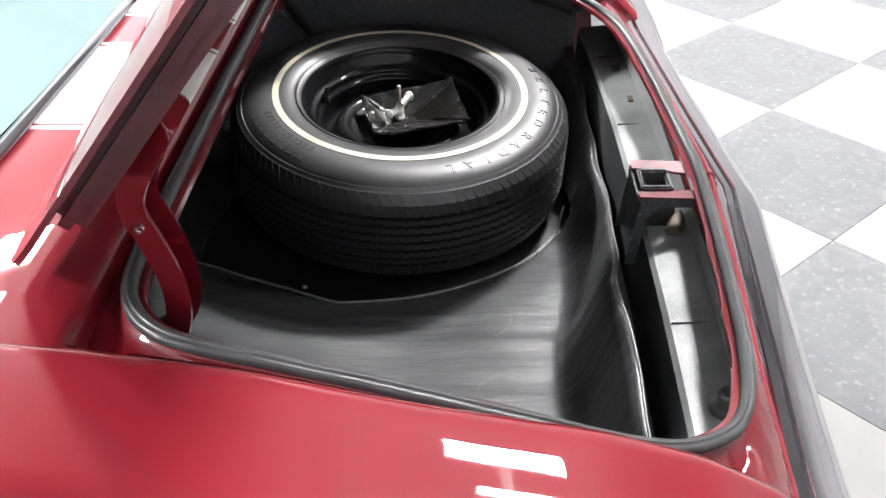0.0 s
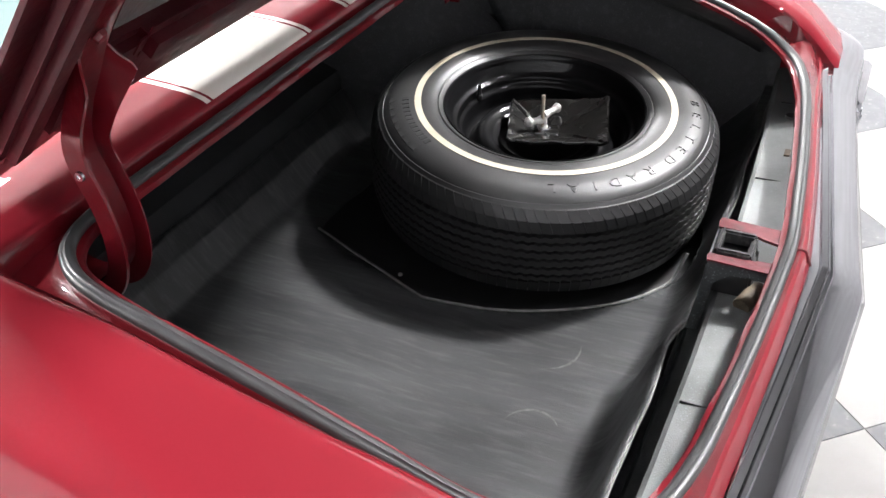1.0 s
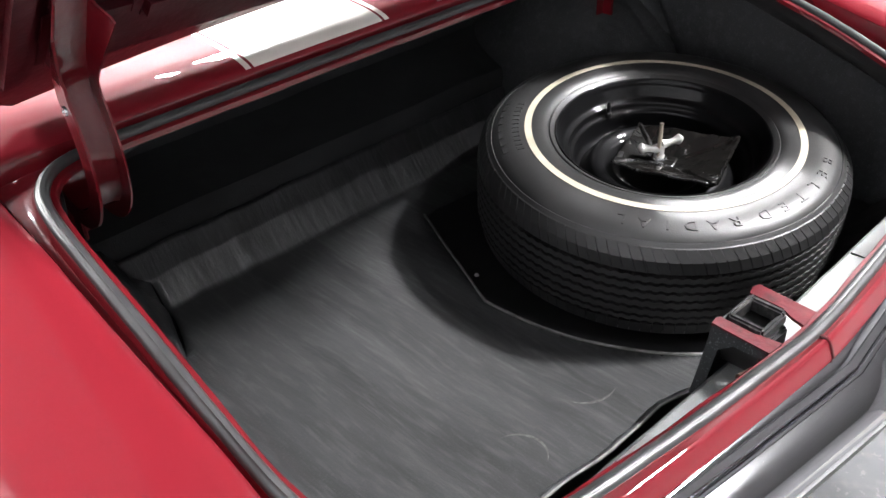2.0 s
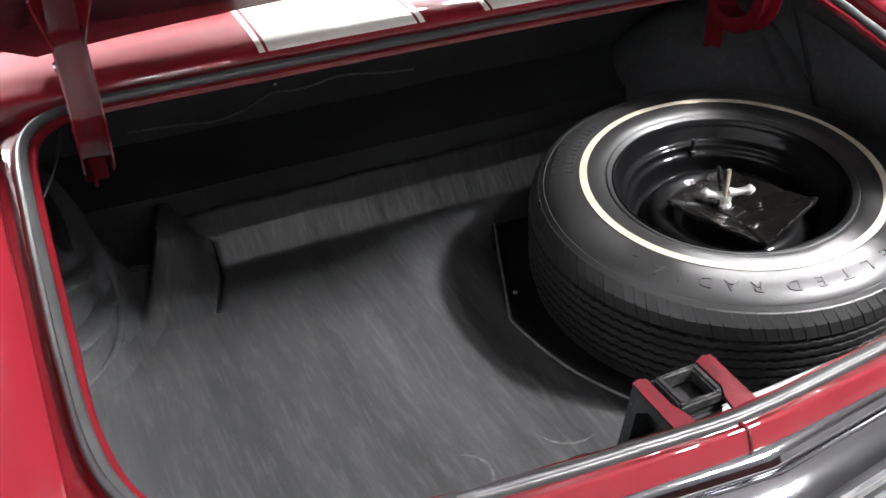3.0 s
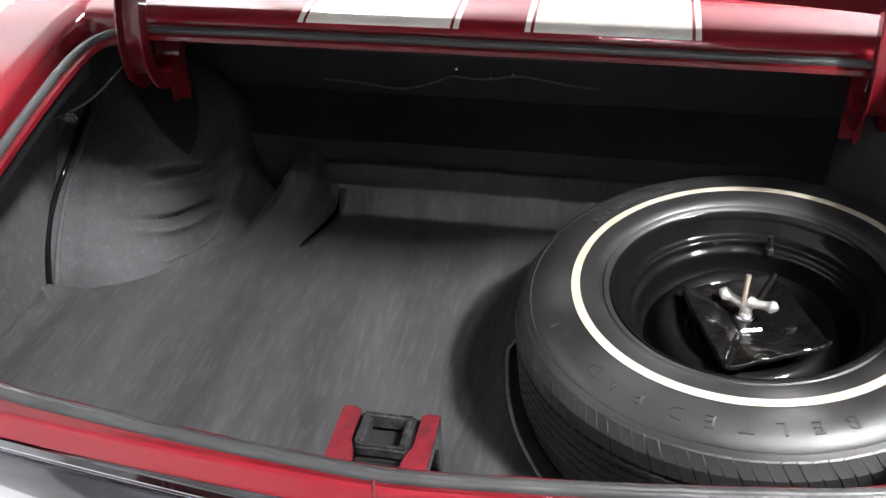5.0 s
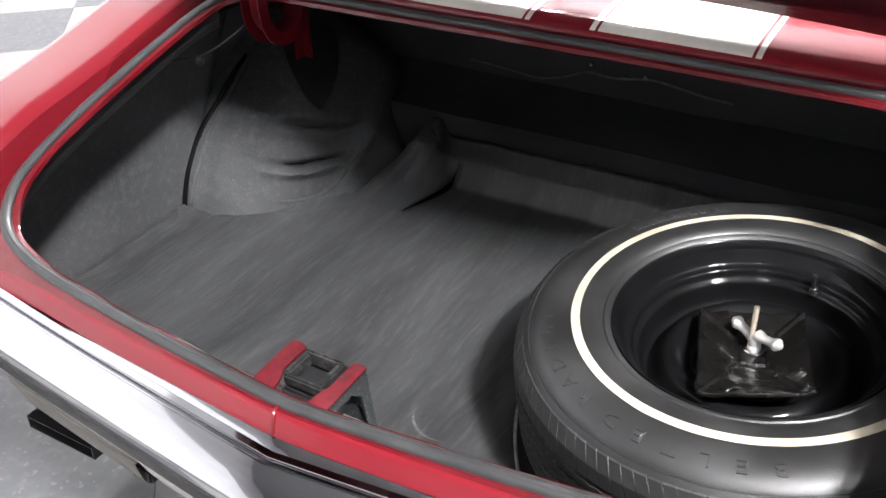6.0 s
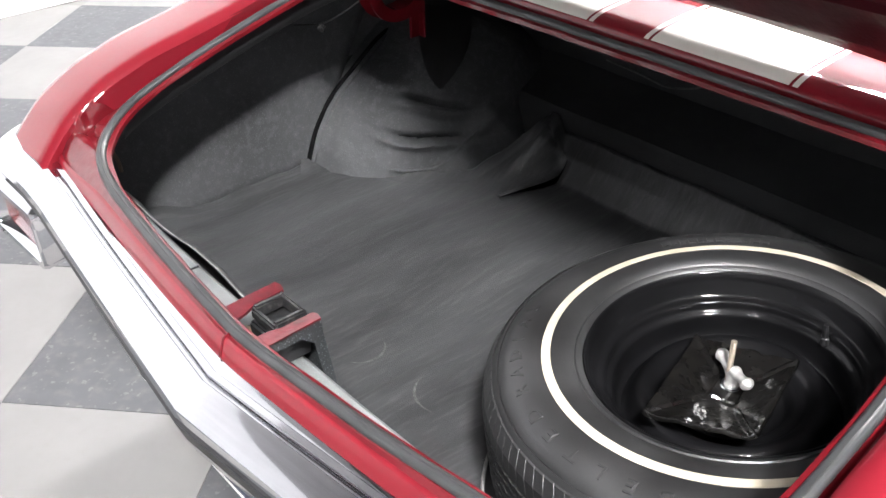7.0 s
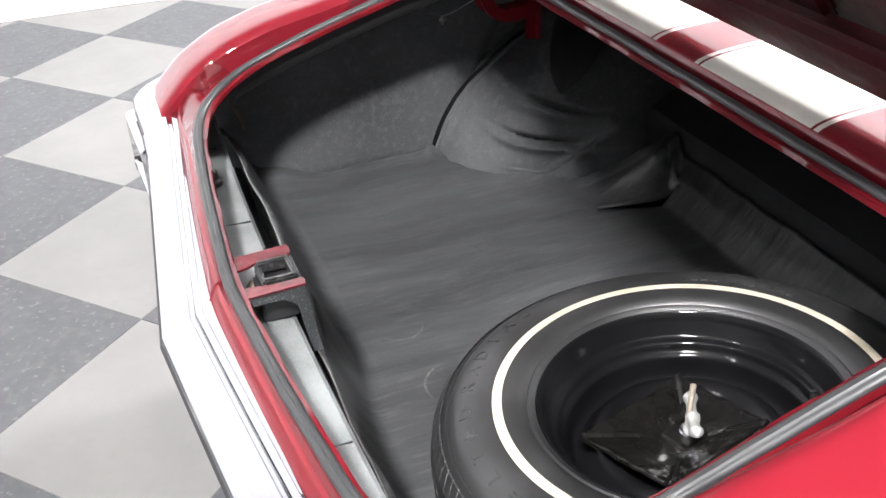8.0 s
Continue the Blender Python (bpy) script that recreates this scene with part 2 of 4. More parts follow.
tagged(slab("baseboard", (X0, Y0, FLOOR), (X0 + 0.02, Y1, FLOOR + 0.12), BASE, bevel=0.004), "white painted baseboard along the wall", "baseboard", kind="structure")

# ---- ceiling lamps ----
LAMP_Z = TOP - 0.40
lamp = thing("ceiling_light", (0, 0, LAMP_Z), "long white hanging lamp with a glowing diffuser", "ceiling light", "showroom ceiling lights")
for xx, hw, ya, yb in ((-0.55, 0.055, -0.35, 0.20), (0.35, 0.33, -0.45, 0.45)):
    slab("diffuser", (xx - hw, ya, LAMP_Z - 0.03), (xx + hw, yb, LAMP_Z - 0.002), LIGHT, lamp, "glowing white diffuser", bevel=0.008)
    slab("housing", (xx - hw - 0.02, ya - 0.02, LAMP_Z), (xx + hw + 0.02, yb + 0.02, LAMP_Z + 0.05), LAMP_BODY, lamp, bevel=0.006)
slab("crossbar", (-0.57, -0.03, LAMP_Z + 0.05), (0.60, 0.03, LAMP_Z + 0.07), LAMP_BODY, lamp, bevel=0.004)
for yy in (-0.02, 0.02):
    v_, f_ = tube([(0.0, yy, LAMP_Z + 0.04), (0.0, yy, LAMP_Z + 0.24), (0.0, yy, TOP)], 0.006, 8)
    part("hanger", v_, f_, LAMP_BODY, lamp)
spots = [(3.65, -2.25), (6.1, 4.6), (4.2, 8.0), (-3.2, 7.6)]
lamp.location = (*spots[0], LAMP_Z)
for sx, sy in spots[1:]:
    copy_thing(lamp, pose(sx, sy, LAMP_Z))
# one narrow fill tube, added to lift the dark front of the trunk
row = thing("fill_tube", (0.5, -3.8, LAMP_Z), "narrow fill tube added to brighten the dark front of the trunk", "ceiling light")
slab("tube", (0.0, -3.811, LAMP_Z - 0.03), (1.0, -3.789, LAMP_Z - 0.002), LIGHT, row, "glowing white tube", bevel=0.008)
slab("housing", (-0.05, -3.85, LAMP_Z), (1.05, -3.75, LAMP_Z + 0.05), LAMP_BODY, row, bevel=0.006)
for xx in (0.2, 0.8):
    v_, f_ = tube([(xx, -3.8, LAMP_Z + 0.04), (xx, -3.8, LAMP_Z + 0.24), (xx, -3.8, TOP)], 0.006, 8)
    part("hanger", v_, f_, LAMP_BODY, row)

# ---- car body ----
car = thing("car", (0, 0.7, FLOOR), "red classic car with white stripes and its trunk open", "car")


def zdeck(y):
    return 0.765 + 0.32 * y + 0.15 * y * (0.68 - y)


SEAL_HALF = [(0, 0.718), (-0.16, 0.718), (-0.32, 0.717), (-0.47, 0.716), (-0.56, 0.714), (-0.615, 0.703), (-0.648, 0.675), (-0.662, 0.63), (-0.667, 0.54),
             (-0.669, 0.43), (-0.671, 0.32), (-0.668, 0.22), (-0.652, 0.158), (-0.613, 0.107), (-0.56, 0.077), (-0.48, 0.058), (-0.38, 0.046),
             (-0.25, 0.034), (-0.12, 0.025), (0, 0.019)]
ZQ = [(0.0, 0.752), (0.012, 0.765), (0.034, 0.788), (0.08, 0.833), (0.16, 0.879), (0.255, 0.911), (0.35, 0.930), (0.45, 0.952), (0.57, 0.985), (0.73, 1.015), (1.0, 1.04), (1.6, 1.06)]


def lerp(table, v):
    xs = [a for a, _ in table]
    return float(np.interp(v, xs, [b for _, b in table]))


def soft_zq(y):
    return sum(lerp(ZQ, max(0.0, y + d)) * w for d, w in ((-0.02, 0.25), (0.0, 0.5), (0.02, 0.25)))


EDGE_HALF = [(0, 0.738, 1.002), (-0.16, 0.738, 1.002), (-0.32, 0.738, 1.002), (-0.47, 0.738, 1.002), (-0.58, 0.738, 1.001), (-0.66, 0.738, 1.0), (-0.696, 0.732, 0.999), (-0.700, 0.66, 0),
             (-0.701, 0.55, 0), (-0.702, 0.43, 0), (-0.703, 0.32, 0), (-0.704, 0.22, 0), (-0.704, 0.15, 0), (-0.703, 0.10, 0), (-0.694, 0.050, 0.772),
             (-0.50, 0.037, 0.777), (-0.38, 0.026, 0.776), (-0.25, 0.015, 0.775), (-0.12, 0.006, 0.774), (0, 0.0, 0.774)]
EDGE_HALF = [(x, y, z if z else soft_zq(y) - 0.010) for x, y, z in EDGE_HALF]


def whole(half):
    right = [(-p[0], *p[1:]) for p in half[1:-1]]
    return half + right[::-1]


PER = 14
inner_loop = [Vector((p.x, p.y, zdeck(p.y))) for p in spline([(x, y, 0) for x, y in whole(SEAL_HALF)], PER, closed=True)]
outer_loop = spline(whole(EDGE_HALF), PER, closed=True)
NL = len(inner_loop)


def outward(i):
    d = inner_loop[(i + 1) % NL] - inner_loop[i - 1]
    v = Vector((d.y, -d.x, 0)).normalized()
    c = Vector((0, 0.4, 0)) - Vector((inner_loop[i].x, inner_loop[i].y, 0))
    return -v if v.dot(c) > 0 else v


rows = [[] for _ in range(14)]
for i in range(NL):
    s, o, e = inner_loop[i], outward(i), outer_loop[i]
    rear = max(0.0, min(1.0, (0.10 - e.y) / 0.06))
    wob = 0.002 * noise.noise(Vector((s.x * 14, s.y * 14, 3)))
    rows[0].append(s - o * 0.004 + Vector((0, 0, -0.015)))
    rows[1].append(s - o * (0.0135 + wob) + Vector((0, 0, -0.009)))
    rows[2].append(s - o * (0.0125 + wob) + Vector((0, 0, -0.002)))
    rows[3].append(s - o * 0.009)
    rows[4].append(s + o * 0.010)
    rows[5].append(s + o * 0.0135 + Vector((0, 0, -0.004)) * (1 - rear))
    bowl = max(0.0, 1 - abs(s.y - 0.12) / 0.09) if abs(s.x) > 0.5 else max(0.0, 1 - abs(s.y - 0.70) / 0.05) * (abs(s.x) > 0.5)
    for k, f in ((6, 0.15), (7, 0.30), (8, 0.45), (9, 0.60), (10, 0.75), (11, 0.88)):
        q = (s + o * 0.0135).lerp(e, f)
        wr = noise.noise(Vector((q.x * 42, q.y * 42, 9))) * 0.014 + noise.noise(Vector((q.x * 95, q.y * 95, 2))) * 0.007
        drop = (-0.010 + wr * bowl * math.sin(math.pi * f)) * (1 - rear)
        q.z = (s.z + drop) * (1 - rear) + ((s.z - 0.001) * (1 - f) + e.z * f) * rear + 0.3 * wr * bowl * rear
        rows[k].append(q)
    q = e.lerp(s, 0.06 * (1 - rear))
    rows[12].append(Vector((q.x, q.y, e.z - 0.004 * (1 - rear))))
    rows[13].append(e.copy())
verts = [v for r in rows for v in r]
part("trunk_opening_flange", verts, grid_faces(14, NL, wrap=True), RED_SHADED, car, "glossy red flange and rain gutter round the trunk opening", sharp=50)

# black strips added under the flange to lower its shadow on the side lining
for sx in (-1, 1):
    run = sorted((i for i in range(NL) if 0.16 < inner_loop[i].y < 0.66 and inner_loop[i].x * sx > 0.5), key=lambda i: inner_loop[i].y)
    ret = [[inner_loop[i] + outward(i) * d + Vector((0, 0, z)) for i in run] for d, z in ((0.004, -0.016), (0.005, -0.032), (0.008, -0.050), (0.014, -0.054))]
    part("flange_shade_strip", [v for r in ret for v in r], grid_faces(4, len(run)), BLACK_DULL, car, "black strip added under the flange to lengthen its shadow", sharp=50)

# rubber seal on the flange, with a soft lip
seal_rows = []
prof = [(-0.0105, -0.001), (-0.0115, 0.004), (-0.009, 0.0085), (-0.004, 0.0115), (0.001, 0.0125), (0.003, 0.0095), (0.0055, 0.0095), (0.0085, 0.0085), (0.0115, 0.005), (0.0115, -0.001)]
for d, h in prof:
    seal_rows.append([inner_loop[i] + outward(i) * (0.004 + d * 0.78) * (1.0 + 0.1 * noise.noise(inner_loop[i] * 9)) + Vector((0, 0, 0.78 * h + 0.0006 + 0.0012 * noise.noise(inner_loop[i] * 22))) for i in range(NL)])
part("weatherstrip", [v for r in seal_rows for v in r], grid_faces(len(prof), NL, wrap=True, wrap_rows=True), SEAL, car, "black rubber weatherstrip", sharp=60)

# rear lip below the ridge
lip = [p for p in outer_loop if p.y < 0.062]
lip.sort(key=lambda p: p.x)
lip_rows = []
for dy, dz in ((0.0, 0.0), (-0.0040, -0.0012), (-0.0062, -0.0040), (-0.0150, -0.0265), (-0.0143, -0.0285), (0.012, -0.0295)):
    lip_rows.append([Vector((p.x, p.y + dy, p.z + dz)) for p in lip])
part("rear_lip", [v for r in lip_rows for v in r], grid_faces(6, len(lip)), RED, car, "bevelled red rear lip", sharp=40)
# weld seam across the lip
v_, f_ = tube(spline([(-0.016, 0.008, 0.7745), (-0.015, 0.0, 0.7748), (-0.014, -0.0045, 0.7728), (-0.013, -0.0075, 0.7680), (-0.012, -0.0150, 0.749)], 4), 0.0024, 8)
part("weld_seam", v_, f_, RED_SHADED, car, "uneven red weld seam across the lip")
# quarter panels
def quarter(sx, name):
    rr = []
    ys = [0.010, 0.014, 0.019, 0.026, 0.036] + list(np.linspace(0.048, 0.72, 44)) + list(np.linspace(0.76, 1.6, 14))
    for y in ys:
        zq = soft_zq(y) if y > 0.02 else lerp(ZQ, y)
        xg = 0.700 - 0.010 * max(0.0, 1 - y / 0.06)
        zg = zq - 0.009
        sec = []
        for x, dz in ((xg, -0.004), (xg + 0.0025, -0.0005), (xg + 0.008, 0.0035), (xg + 0.015, 0.0075), (xg + 0.022, 0.0098), (xg + 0.030, 0.0106), (xg + 0.06, 0.0094), (xg + 0.10, 0.0066), (xg + 0.14, 0.0032)):
            sec.append((x, zg + dz))
        sec += [(0.856, zq - 0.0075), (0.868, zq - 0.0160), (0.884, zq - 0.032), (0.898, zq - 0.055), (0.910, zq - 0.105), (0.918, zq - 0.20), (0.918, 0.50), (0.90, 0.36), (0.88, 0.28)]
        sec[-3] = (0.918, min(zq - 0.22, 0.52))
        low = 0.62 - 0.36 * min(1.0, y / 0.45)
        rr.append([(sx * x, y, max(z, low)) for x, z in sec])
    cols = len(rr[0])
    fs = grid_faces(len(rr), cols)
    vs = [v for r in rr for v in r]
    # gutter wall under the inner edge, and the closed tail end
    base = len(vs)
    for r in rr:
        vs.append((r[0][0] - sx * 0.0, r[0][1], r[0][2] - 0.06))
    for i in range(len(rr) - 1):
        fs.append((i * cols, (i + 1) * cols, base + i + 1, base + i))
    tail = len(vs)
    for x, y, z in rr[0]:
        vs.append((x, y + 0.004, min(z, 0.64)))
    for j in range(cols - 1):
        fs.append((j, j + 1, tail + j + 1, tail + j))
    if sx < 0:
        fs = [tuple(reversed(f)) for f in fs]
    part(name, vs, fs, RED, car, "deep red glossy quarter panel", sharp=32)


quarter(-1, "quarter_panel")
quarter(1, "quarter_panel")

# panel between trunk and back glass, with two stripes edged by pinstripes
cuts = [(-0.712, 0)]
for a, b in ((-0.320, -0.0535), (0.0515, 0.321)):
    cuts += [(a, 1), (a + 0.009, 0), (a + 0.014, 1), (b - 0.014, 0), (b - 0.009, 1), (b, 0)]
cuts.append((0.712, 0))
pro = [(0.7375, 1.000), (0.739, 1.0045), (0.7425, 1.0095), (0.750, 1.0135), (0.762, 1.0170), (0.78, 1.0200), (0.81, 1.0225), (0.85, 1.0245), (0.91, 1.026), (0.918, 1.024)]
vs, fs, slots = [], [], []
xs = []
for (xa, k), (xb, _) in zip(cuts, cuts[1:]):
    n = max(1, int((xb - xa) / 0.04))
    xs += [(xa + (xb - xa) * i / n, k) for i in range(n)]
xs.append((0.712, 0))
for y, z in pro:
    vs += [(x, y, z - 0.006 * (x / 0.7) ** 2) for x, _ in xs]
W = len(xs)
for f in grid_faces(len(pro), W):
    fs.append(f)
    slots.append(xs[f[0] % W][1] if f[0] // W >= 2 else 0)
part("rear_deck_panel", vs, fs, [RED, WHITE], car, "red panel with two white stripes below the glass", sharp=50, slots=slots)
tb = [(x, 0.917 + 0.02 * (x / 0.7) ** 2, 1.030 - 0.006 * (x / 0.7) ** 2) for x in np.linspace(-0.66, 0.66, 24)]
v_, f_ = tube(tb, 0.011, 10, flat=0.6)
part("glass_trim", v_, f_, CHROME, car, "bright chrome trim along the back glass")
vs, fs = [], []
for i in range(13):
    u = i / 12
    for j in range(25):
        x = -0.62 + 1.24 * j / 24
        vs.append((x * (1 - 0.12 * u), 0.925 + 0.55 * u + 0.05 * (x / 0.62) ** 2 * (1 - u), 1.033 + 0.27 * u - 0.03 * u * u - 0.02 * (x / 0.62) ** 2))
fs = grid_faces(13, 25)
top = len(vs)
vs += [(x, y, z - 0.005) for x, y, z in vs]
fs += [tuple(reversed([a + top for a in f])) for f in fs]
part("back_glass", vs, fs, GLASS, car, "pale green tinted back glass").visible_shadow = False
slab("parcel_shelf", (-0.66, 0.935, 0.985), (0.66, 1.36, 1.000), VINYL, car, "grey parcel shelf behind the glass", bevel=0.004)
slab("rear_seat", (-0.62, 1.37, 0.60), (0.62, 1.52, 1.02), VINYL, car, "grey vinyl rear seat back", bevel=0.03)

# ---- trunk lid, open ----
LID_A = math.atan2(0.768, -0.640)


def lid_point(x, s, h):
    """s metres from the front edge along the open lid, h metres out of its underside; the lid is crowned and its corners are round."""
    c, sn = math.cos(LID_A), math.sin(LID_A)
    u = min(1.0, max(0.0, s / 0.10))
    x *= (0.615 + 0.075 * math.sin(u * math.pi / 2)) / 0.69
    return (x, 0.820 - 0.03 * x * x + s * c - h * sn, 1.060 - 0.06 * x * x + s * sn + h * c)


LX = np.linspace(-0.69, 0.69, 41)
LS = [0.0, 0.003, 0.008, 0.016, 0.028, 0.045, 0.065, 0.09, 0.13, 0.2, 0.35, 0.5, 0.65, 0.8, 0.845, 0.855]


def lid_skin_depth(x, s):
    edge = min(s / 0.12, (0.86 - s) / 0.12, (0.69 - abs(x)) / 0.10)
    return -0.003 - 0.006 * min(1.0, max(0.0, edge)) ** 0.7


vs = [lid_point(x, s, lid_skin_depth(x, s)) for s in LS for x in LX]
trunk_lid = part("trunk_lid", vs, [tuple(reversed(f)) for f in grid_faces(len(LS), 41)], RED, car, "raised red trunk lid")
# folded hem: closes the skin against the inner panel all round
hem = [(x, 0.0) for x in LX] + [(0.69, s) for s in LS[1:]] + [(x, 0.855) for x in LX[::-1][1:]] + [(-0.69, s) for s in LS[::-1][1:-1]]
vs = [lid_point(x, s, h) for h in (-0.003, 0.0, 0.003) for x, s in hem]
part("lid_hem", vs, grid_faces(3, len(hem), wrap=True), LID_SHADED, trunk_lid, "red folded hem of the lid, darkened for shade", sharp=50)
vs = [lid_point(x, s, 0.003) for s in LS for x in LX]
part("lid_panel", vs, grid_faces(len(LS), 41), LID_SHADED, trunk_lid, "red inner panel of the lid, darkened for shade")
# inner frame: rim, sunken panels and ribs
bm = bmesh.new()


def lid_box(x0, x1, s0, s1, h0, h1, bev=0.008):
    sub = bmesh.new()
    box_bm(sub, (x0, s0, h0), (x1, s1, h1), bev)
    off = len(bm.verts)
    new_vs = [bm.verts.new(lid_point(v.co.x, v.co.y, v.co.z)) for v in sub.verts]
    sub.verts.index_update()
    for f in sub.faces:
        bm.faces.new([new_vs[v.index] for v in f.verts])
    sub.free()


lid_box(-0.60, 0.60, 0.085, 0.20, 0.0, 0.027, 0.012)
lid_box(-0.50, 0.50, 0.160, 0.21, 0.020, 0.048, 0.013)
lid_box(-0.665, 0.665, 0.75, 0.845, 0.0, 0.030, 0.012)
for a in (-0.36, -0.05, 0.26):
    lid_box(a, a + 0.105, 0.17, 0.76, 0.0, 0.022, 0.010)
for a in (-0.662, 0.614):
    lid_box(a, a + 0.048, 0.095, 0.76, 0.0, 0.034, 0.012)
part_bm("lid_frame", bm, LID_SHADED, trunk_lid, "red pressed inner frame of the lid, darkened for shade", sharp=40)
for x in (-0.47, -0.19, 0.19, 0.47):
    v_, f_ = lathe([(0.0, 0.0295), (0.012, 0.0295), (0.0165, 0.0285), (0.018, 0.028)], 20)
    part("frame_hole", [lid_point(x + a * 1.3, 0.118 + b * 0.8, c - 0.0015) for a, b, c in v_], f_, BLACK_DULL, trunk_lid, "dark oval hole in the frame")

# hinges: gooseneck channels open to the rear, with flared ears where they meet the lid
for sx in (-1, 1):
    hx = sx * 0.576
    path = spline([(hx, 0.566, 1.290), (hx, 0.606, 1.242), (hx, 0.640, 1.196), (hx, 0.660, 1.160), (hx, 0.679, 1.125), (hx, 0.690, 1.096), (hx, 0.691, 1.074), (hx, 0.683, 1.050), (hx, 0.674, 1.020), (hx, 0.669, 0.990),
                   (hx, 0.670, 0.960), (hx, 0.677, 0.936), (hx, 0.694, 0.914), (hx, 0.722, 0.902), (hx, 0.757, 0.904), (hx, 0.782, 0.92), (hx, 0.79, 0.95)], 6)
    vs = []
    for i, p in enumerate(path):
        d = (path[min(i + 1, len(path) - 1)] - path[max(i - 1, 0)]).normalized()
        nrm = Vector((0, d.z, -d.y))
        ear = max(0.0, min(1.0, (p.z - 1.09) / 0.08))
        over = max(0.0, min(1.0, (p.z - 1.175) / 0.012))
        w, h = 0.0215, 0.0125
        lip = (h + 0.007 * ear) * (1 - over) - 0.008 * over
        out = 0.016 * ear * (1 - over)
        dent = 0.002 * noise.noise(Vector((sx * 3, p.y * 40, p.z * 40)))
        for a, b in ((-w, -h), (-w - out, lip), (-w - out + 0.003, lip + 0.001), (-w + 0.003, -h + 0.005), (-0.4 * w, -h + 0.003 + dent), (0.4 * w, -h + 0.003 - dent), (w - 0.003, -h + 0.005), (w + out - 0.003, lip + 0.001), (w + out, lip), (w, -h)):
            vs.append(p + Vector((a, 0, 0)) + nrm * b)
    arm = part("hinge_arm", vs, grid_faces(len(path), 10, wrap=True), RED_SHADED, car, "glossy red gooseneck hinge arm", sharp=30)
    bm = bmesh.new()
    box_bm(bm, (hx - 0.003 + sx * 0.004, 0.775, 0.835), (hx + 0.003 + sx * 0.004, 0.800, 0.985), 0.002)
    box_bm(bm, (hx - 0.018, 0.797, 0.835), (hx + 0.018, 0.801, 0.985), 0.002)
    part_bm("hinge_bracket", bm, RED_SHADED, car, "red hinge bracket")
    v_, f_ = lathe([(0.0, 0.0015), (0.0022, 0.0015), (0.0028, 0.003), (0.0052, 0.003), (0.0062, 0.001), (0.0064, 0.0)], 16)
    part("hinge_screw", [(sx * (0.5975 + c), 0.6885 + a, 1.061 + b) for a, b, c in v_], f_ if sx > 0 else [tuple(reversed(f)) for f in f_], CHROME_DULL, arm, "bare metal eyelet on the arm")
    for dy, dz in ((0.602, 1.262), (0.640, 1.212)):
        v_, f_ = lathe([(0.0, 0.006), (0.006, 0.006), (0.0075, 0.004), (0.0085, 0.0)], 6)
        turn = Matrix.Rotation(radians(-50), 3, "X")
        part("hinge_bolt", [Vector((hx, dy, dz)) + turn @ Vector((a, b, -c - 0.001)) for a, b, c in v_], [tuple(reversed(f)) for f in f_], RED_SHADED, arm, "red painted bolt head")

# ---- bumper ----
YB = [(0.0, -0.096), (0.62, -0.036), (0.70, -0.033), (0.80, -0.036), (0.85, -0.034), (0.88, -0.022), (0.90, 0.008)]
bsec = [(0.066, -0.040), (0.0665, -0.004), (0.0645, 0.0), (0.0560, -0.0010), (0.0545, -0.0045), (0.0535, -0.0110), (0.0490, -0.0115), (0.0480, -0.0065), (0.0460, -0.0045), (0.037, -0.0075), (0.025, -0.0130), (0.011, -0.0215), (0.003, -0.030), (0.0, -0.040), (0.0012, -0.050), (0.006, -0.060),
        (0.010, -0.075), (0.014, -0.095), (0.018, -0.115), (0.024, -0.128), (0.036, -0.135), (0.06, -0.136)]
bx = list(np.linspace(-0.90, -0.80, 9)) + list(np.linspace(-0.78, -0.04, 38)) + [0] + list(np.linspace(0.04, 0.78, 38)) + list(np.linspace(0.80, 0.90, 9))
vs = []
for x in bx:
    yo = lerp(YB, abs(x))
    zt = 0.742 + 0.030 * (abs(x) / 0.85) ** 2
    wide = 1.0 + 0.28 * (min(abs(x), 0.86) / 0.86) ** 4
    fade = 1.0 if abs(x) < 0.885 else 0.9
    for dy, dz in bsec:
        vs.append((x, yo + dy * wide, zt + dz * fade - (0.008 if abs(x) > 0.89 else 0)))
nb = len(bsec)
fs = [tuple(reversed(f)) for f in grid_faces(len(bx), nb)]
fs += [tuple(range(nb)), tuple(reversed(range((len(bx) - 1) * nb, len(bx) * nb)))]
bumper = part("bumper", vs, fs, CHROME, car, "V-shaped polished chrome rear bumper", sharp=24)
dark = []
lip_foot = [(0.0, -0.0145), (0.12, -0.0085), (0.25, 0.0005), (0.38, 0.0115), (0.50, 0.0225), (0.694, 0.0355), (0.80, 0.058), (0.86, 0.060)]
for x in bx[5:-5]:
    yo, zt = lerp(YB, abs(x)), 0.742 + 0.030 * (abs(x) / 0.85) ** 2
    wide = 1.0 + 0.28 * (min(abs(x), 0.86) / 0.86) ** 4
    end = max(0.0, min(1.0, (abs(x) - 0.66) / 0.05))
    yi = yo + 0.0655 * wide
    yf = max(lerp(lip_foot, abs(x)), yi + 0.002)
    dark += [(x, yi - 0.001, zt - 0.004 - 0.02 * end), (x, yi + 0.0005, zt - 0.002 - 0.03 * end), (x, yf, 0.7465 * (1 - end) + (zt - 0.03) * end), (x, yf + 0.02, 0.7468 * (1 - end) + (zt - 0.03) * end)]
part("gap_strip", dark, grid_faces(len(bx) - 10, 4), CHROME, car, "polished strip closing the gap behind the bumper")
bm = bmesh.new()
box_bm(bm, (-0.252, -0.050, 0.588), (-0.214, -0.022, 0.618), 0.004)
part_bm("bumper_bracket", bm, BLACK_DULL, bumper, "dark bracket under the bumper")
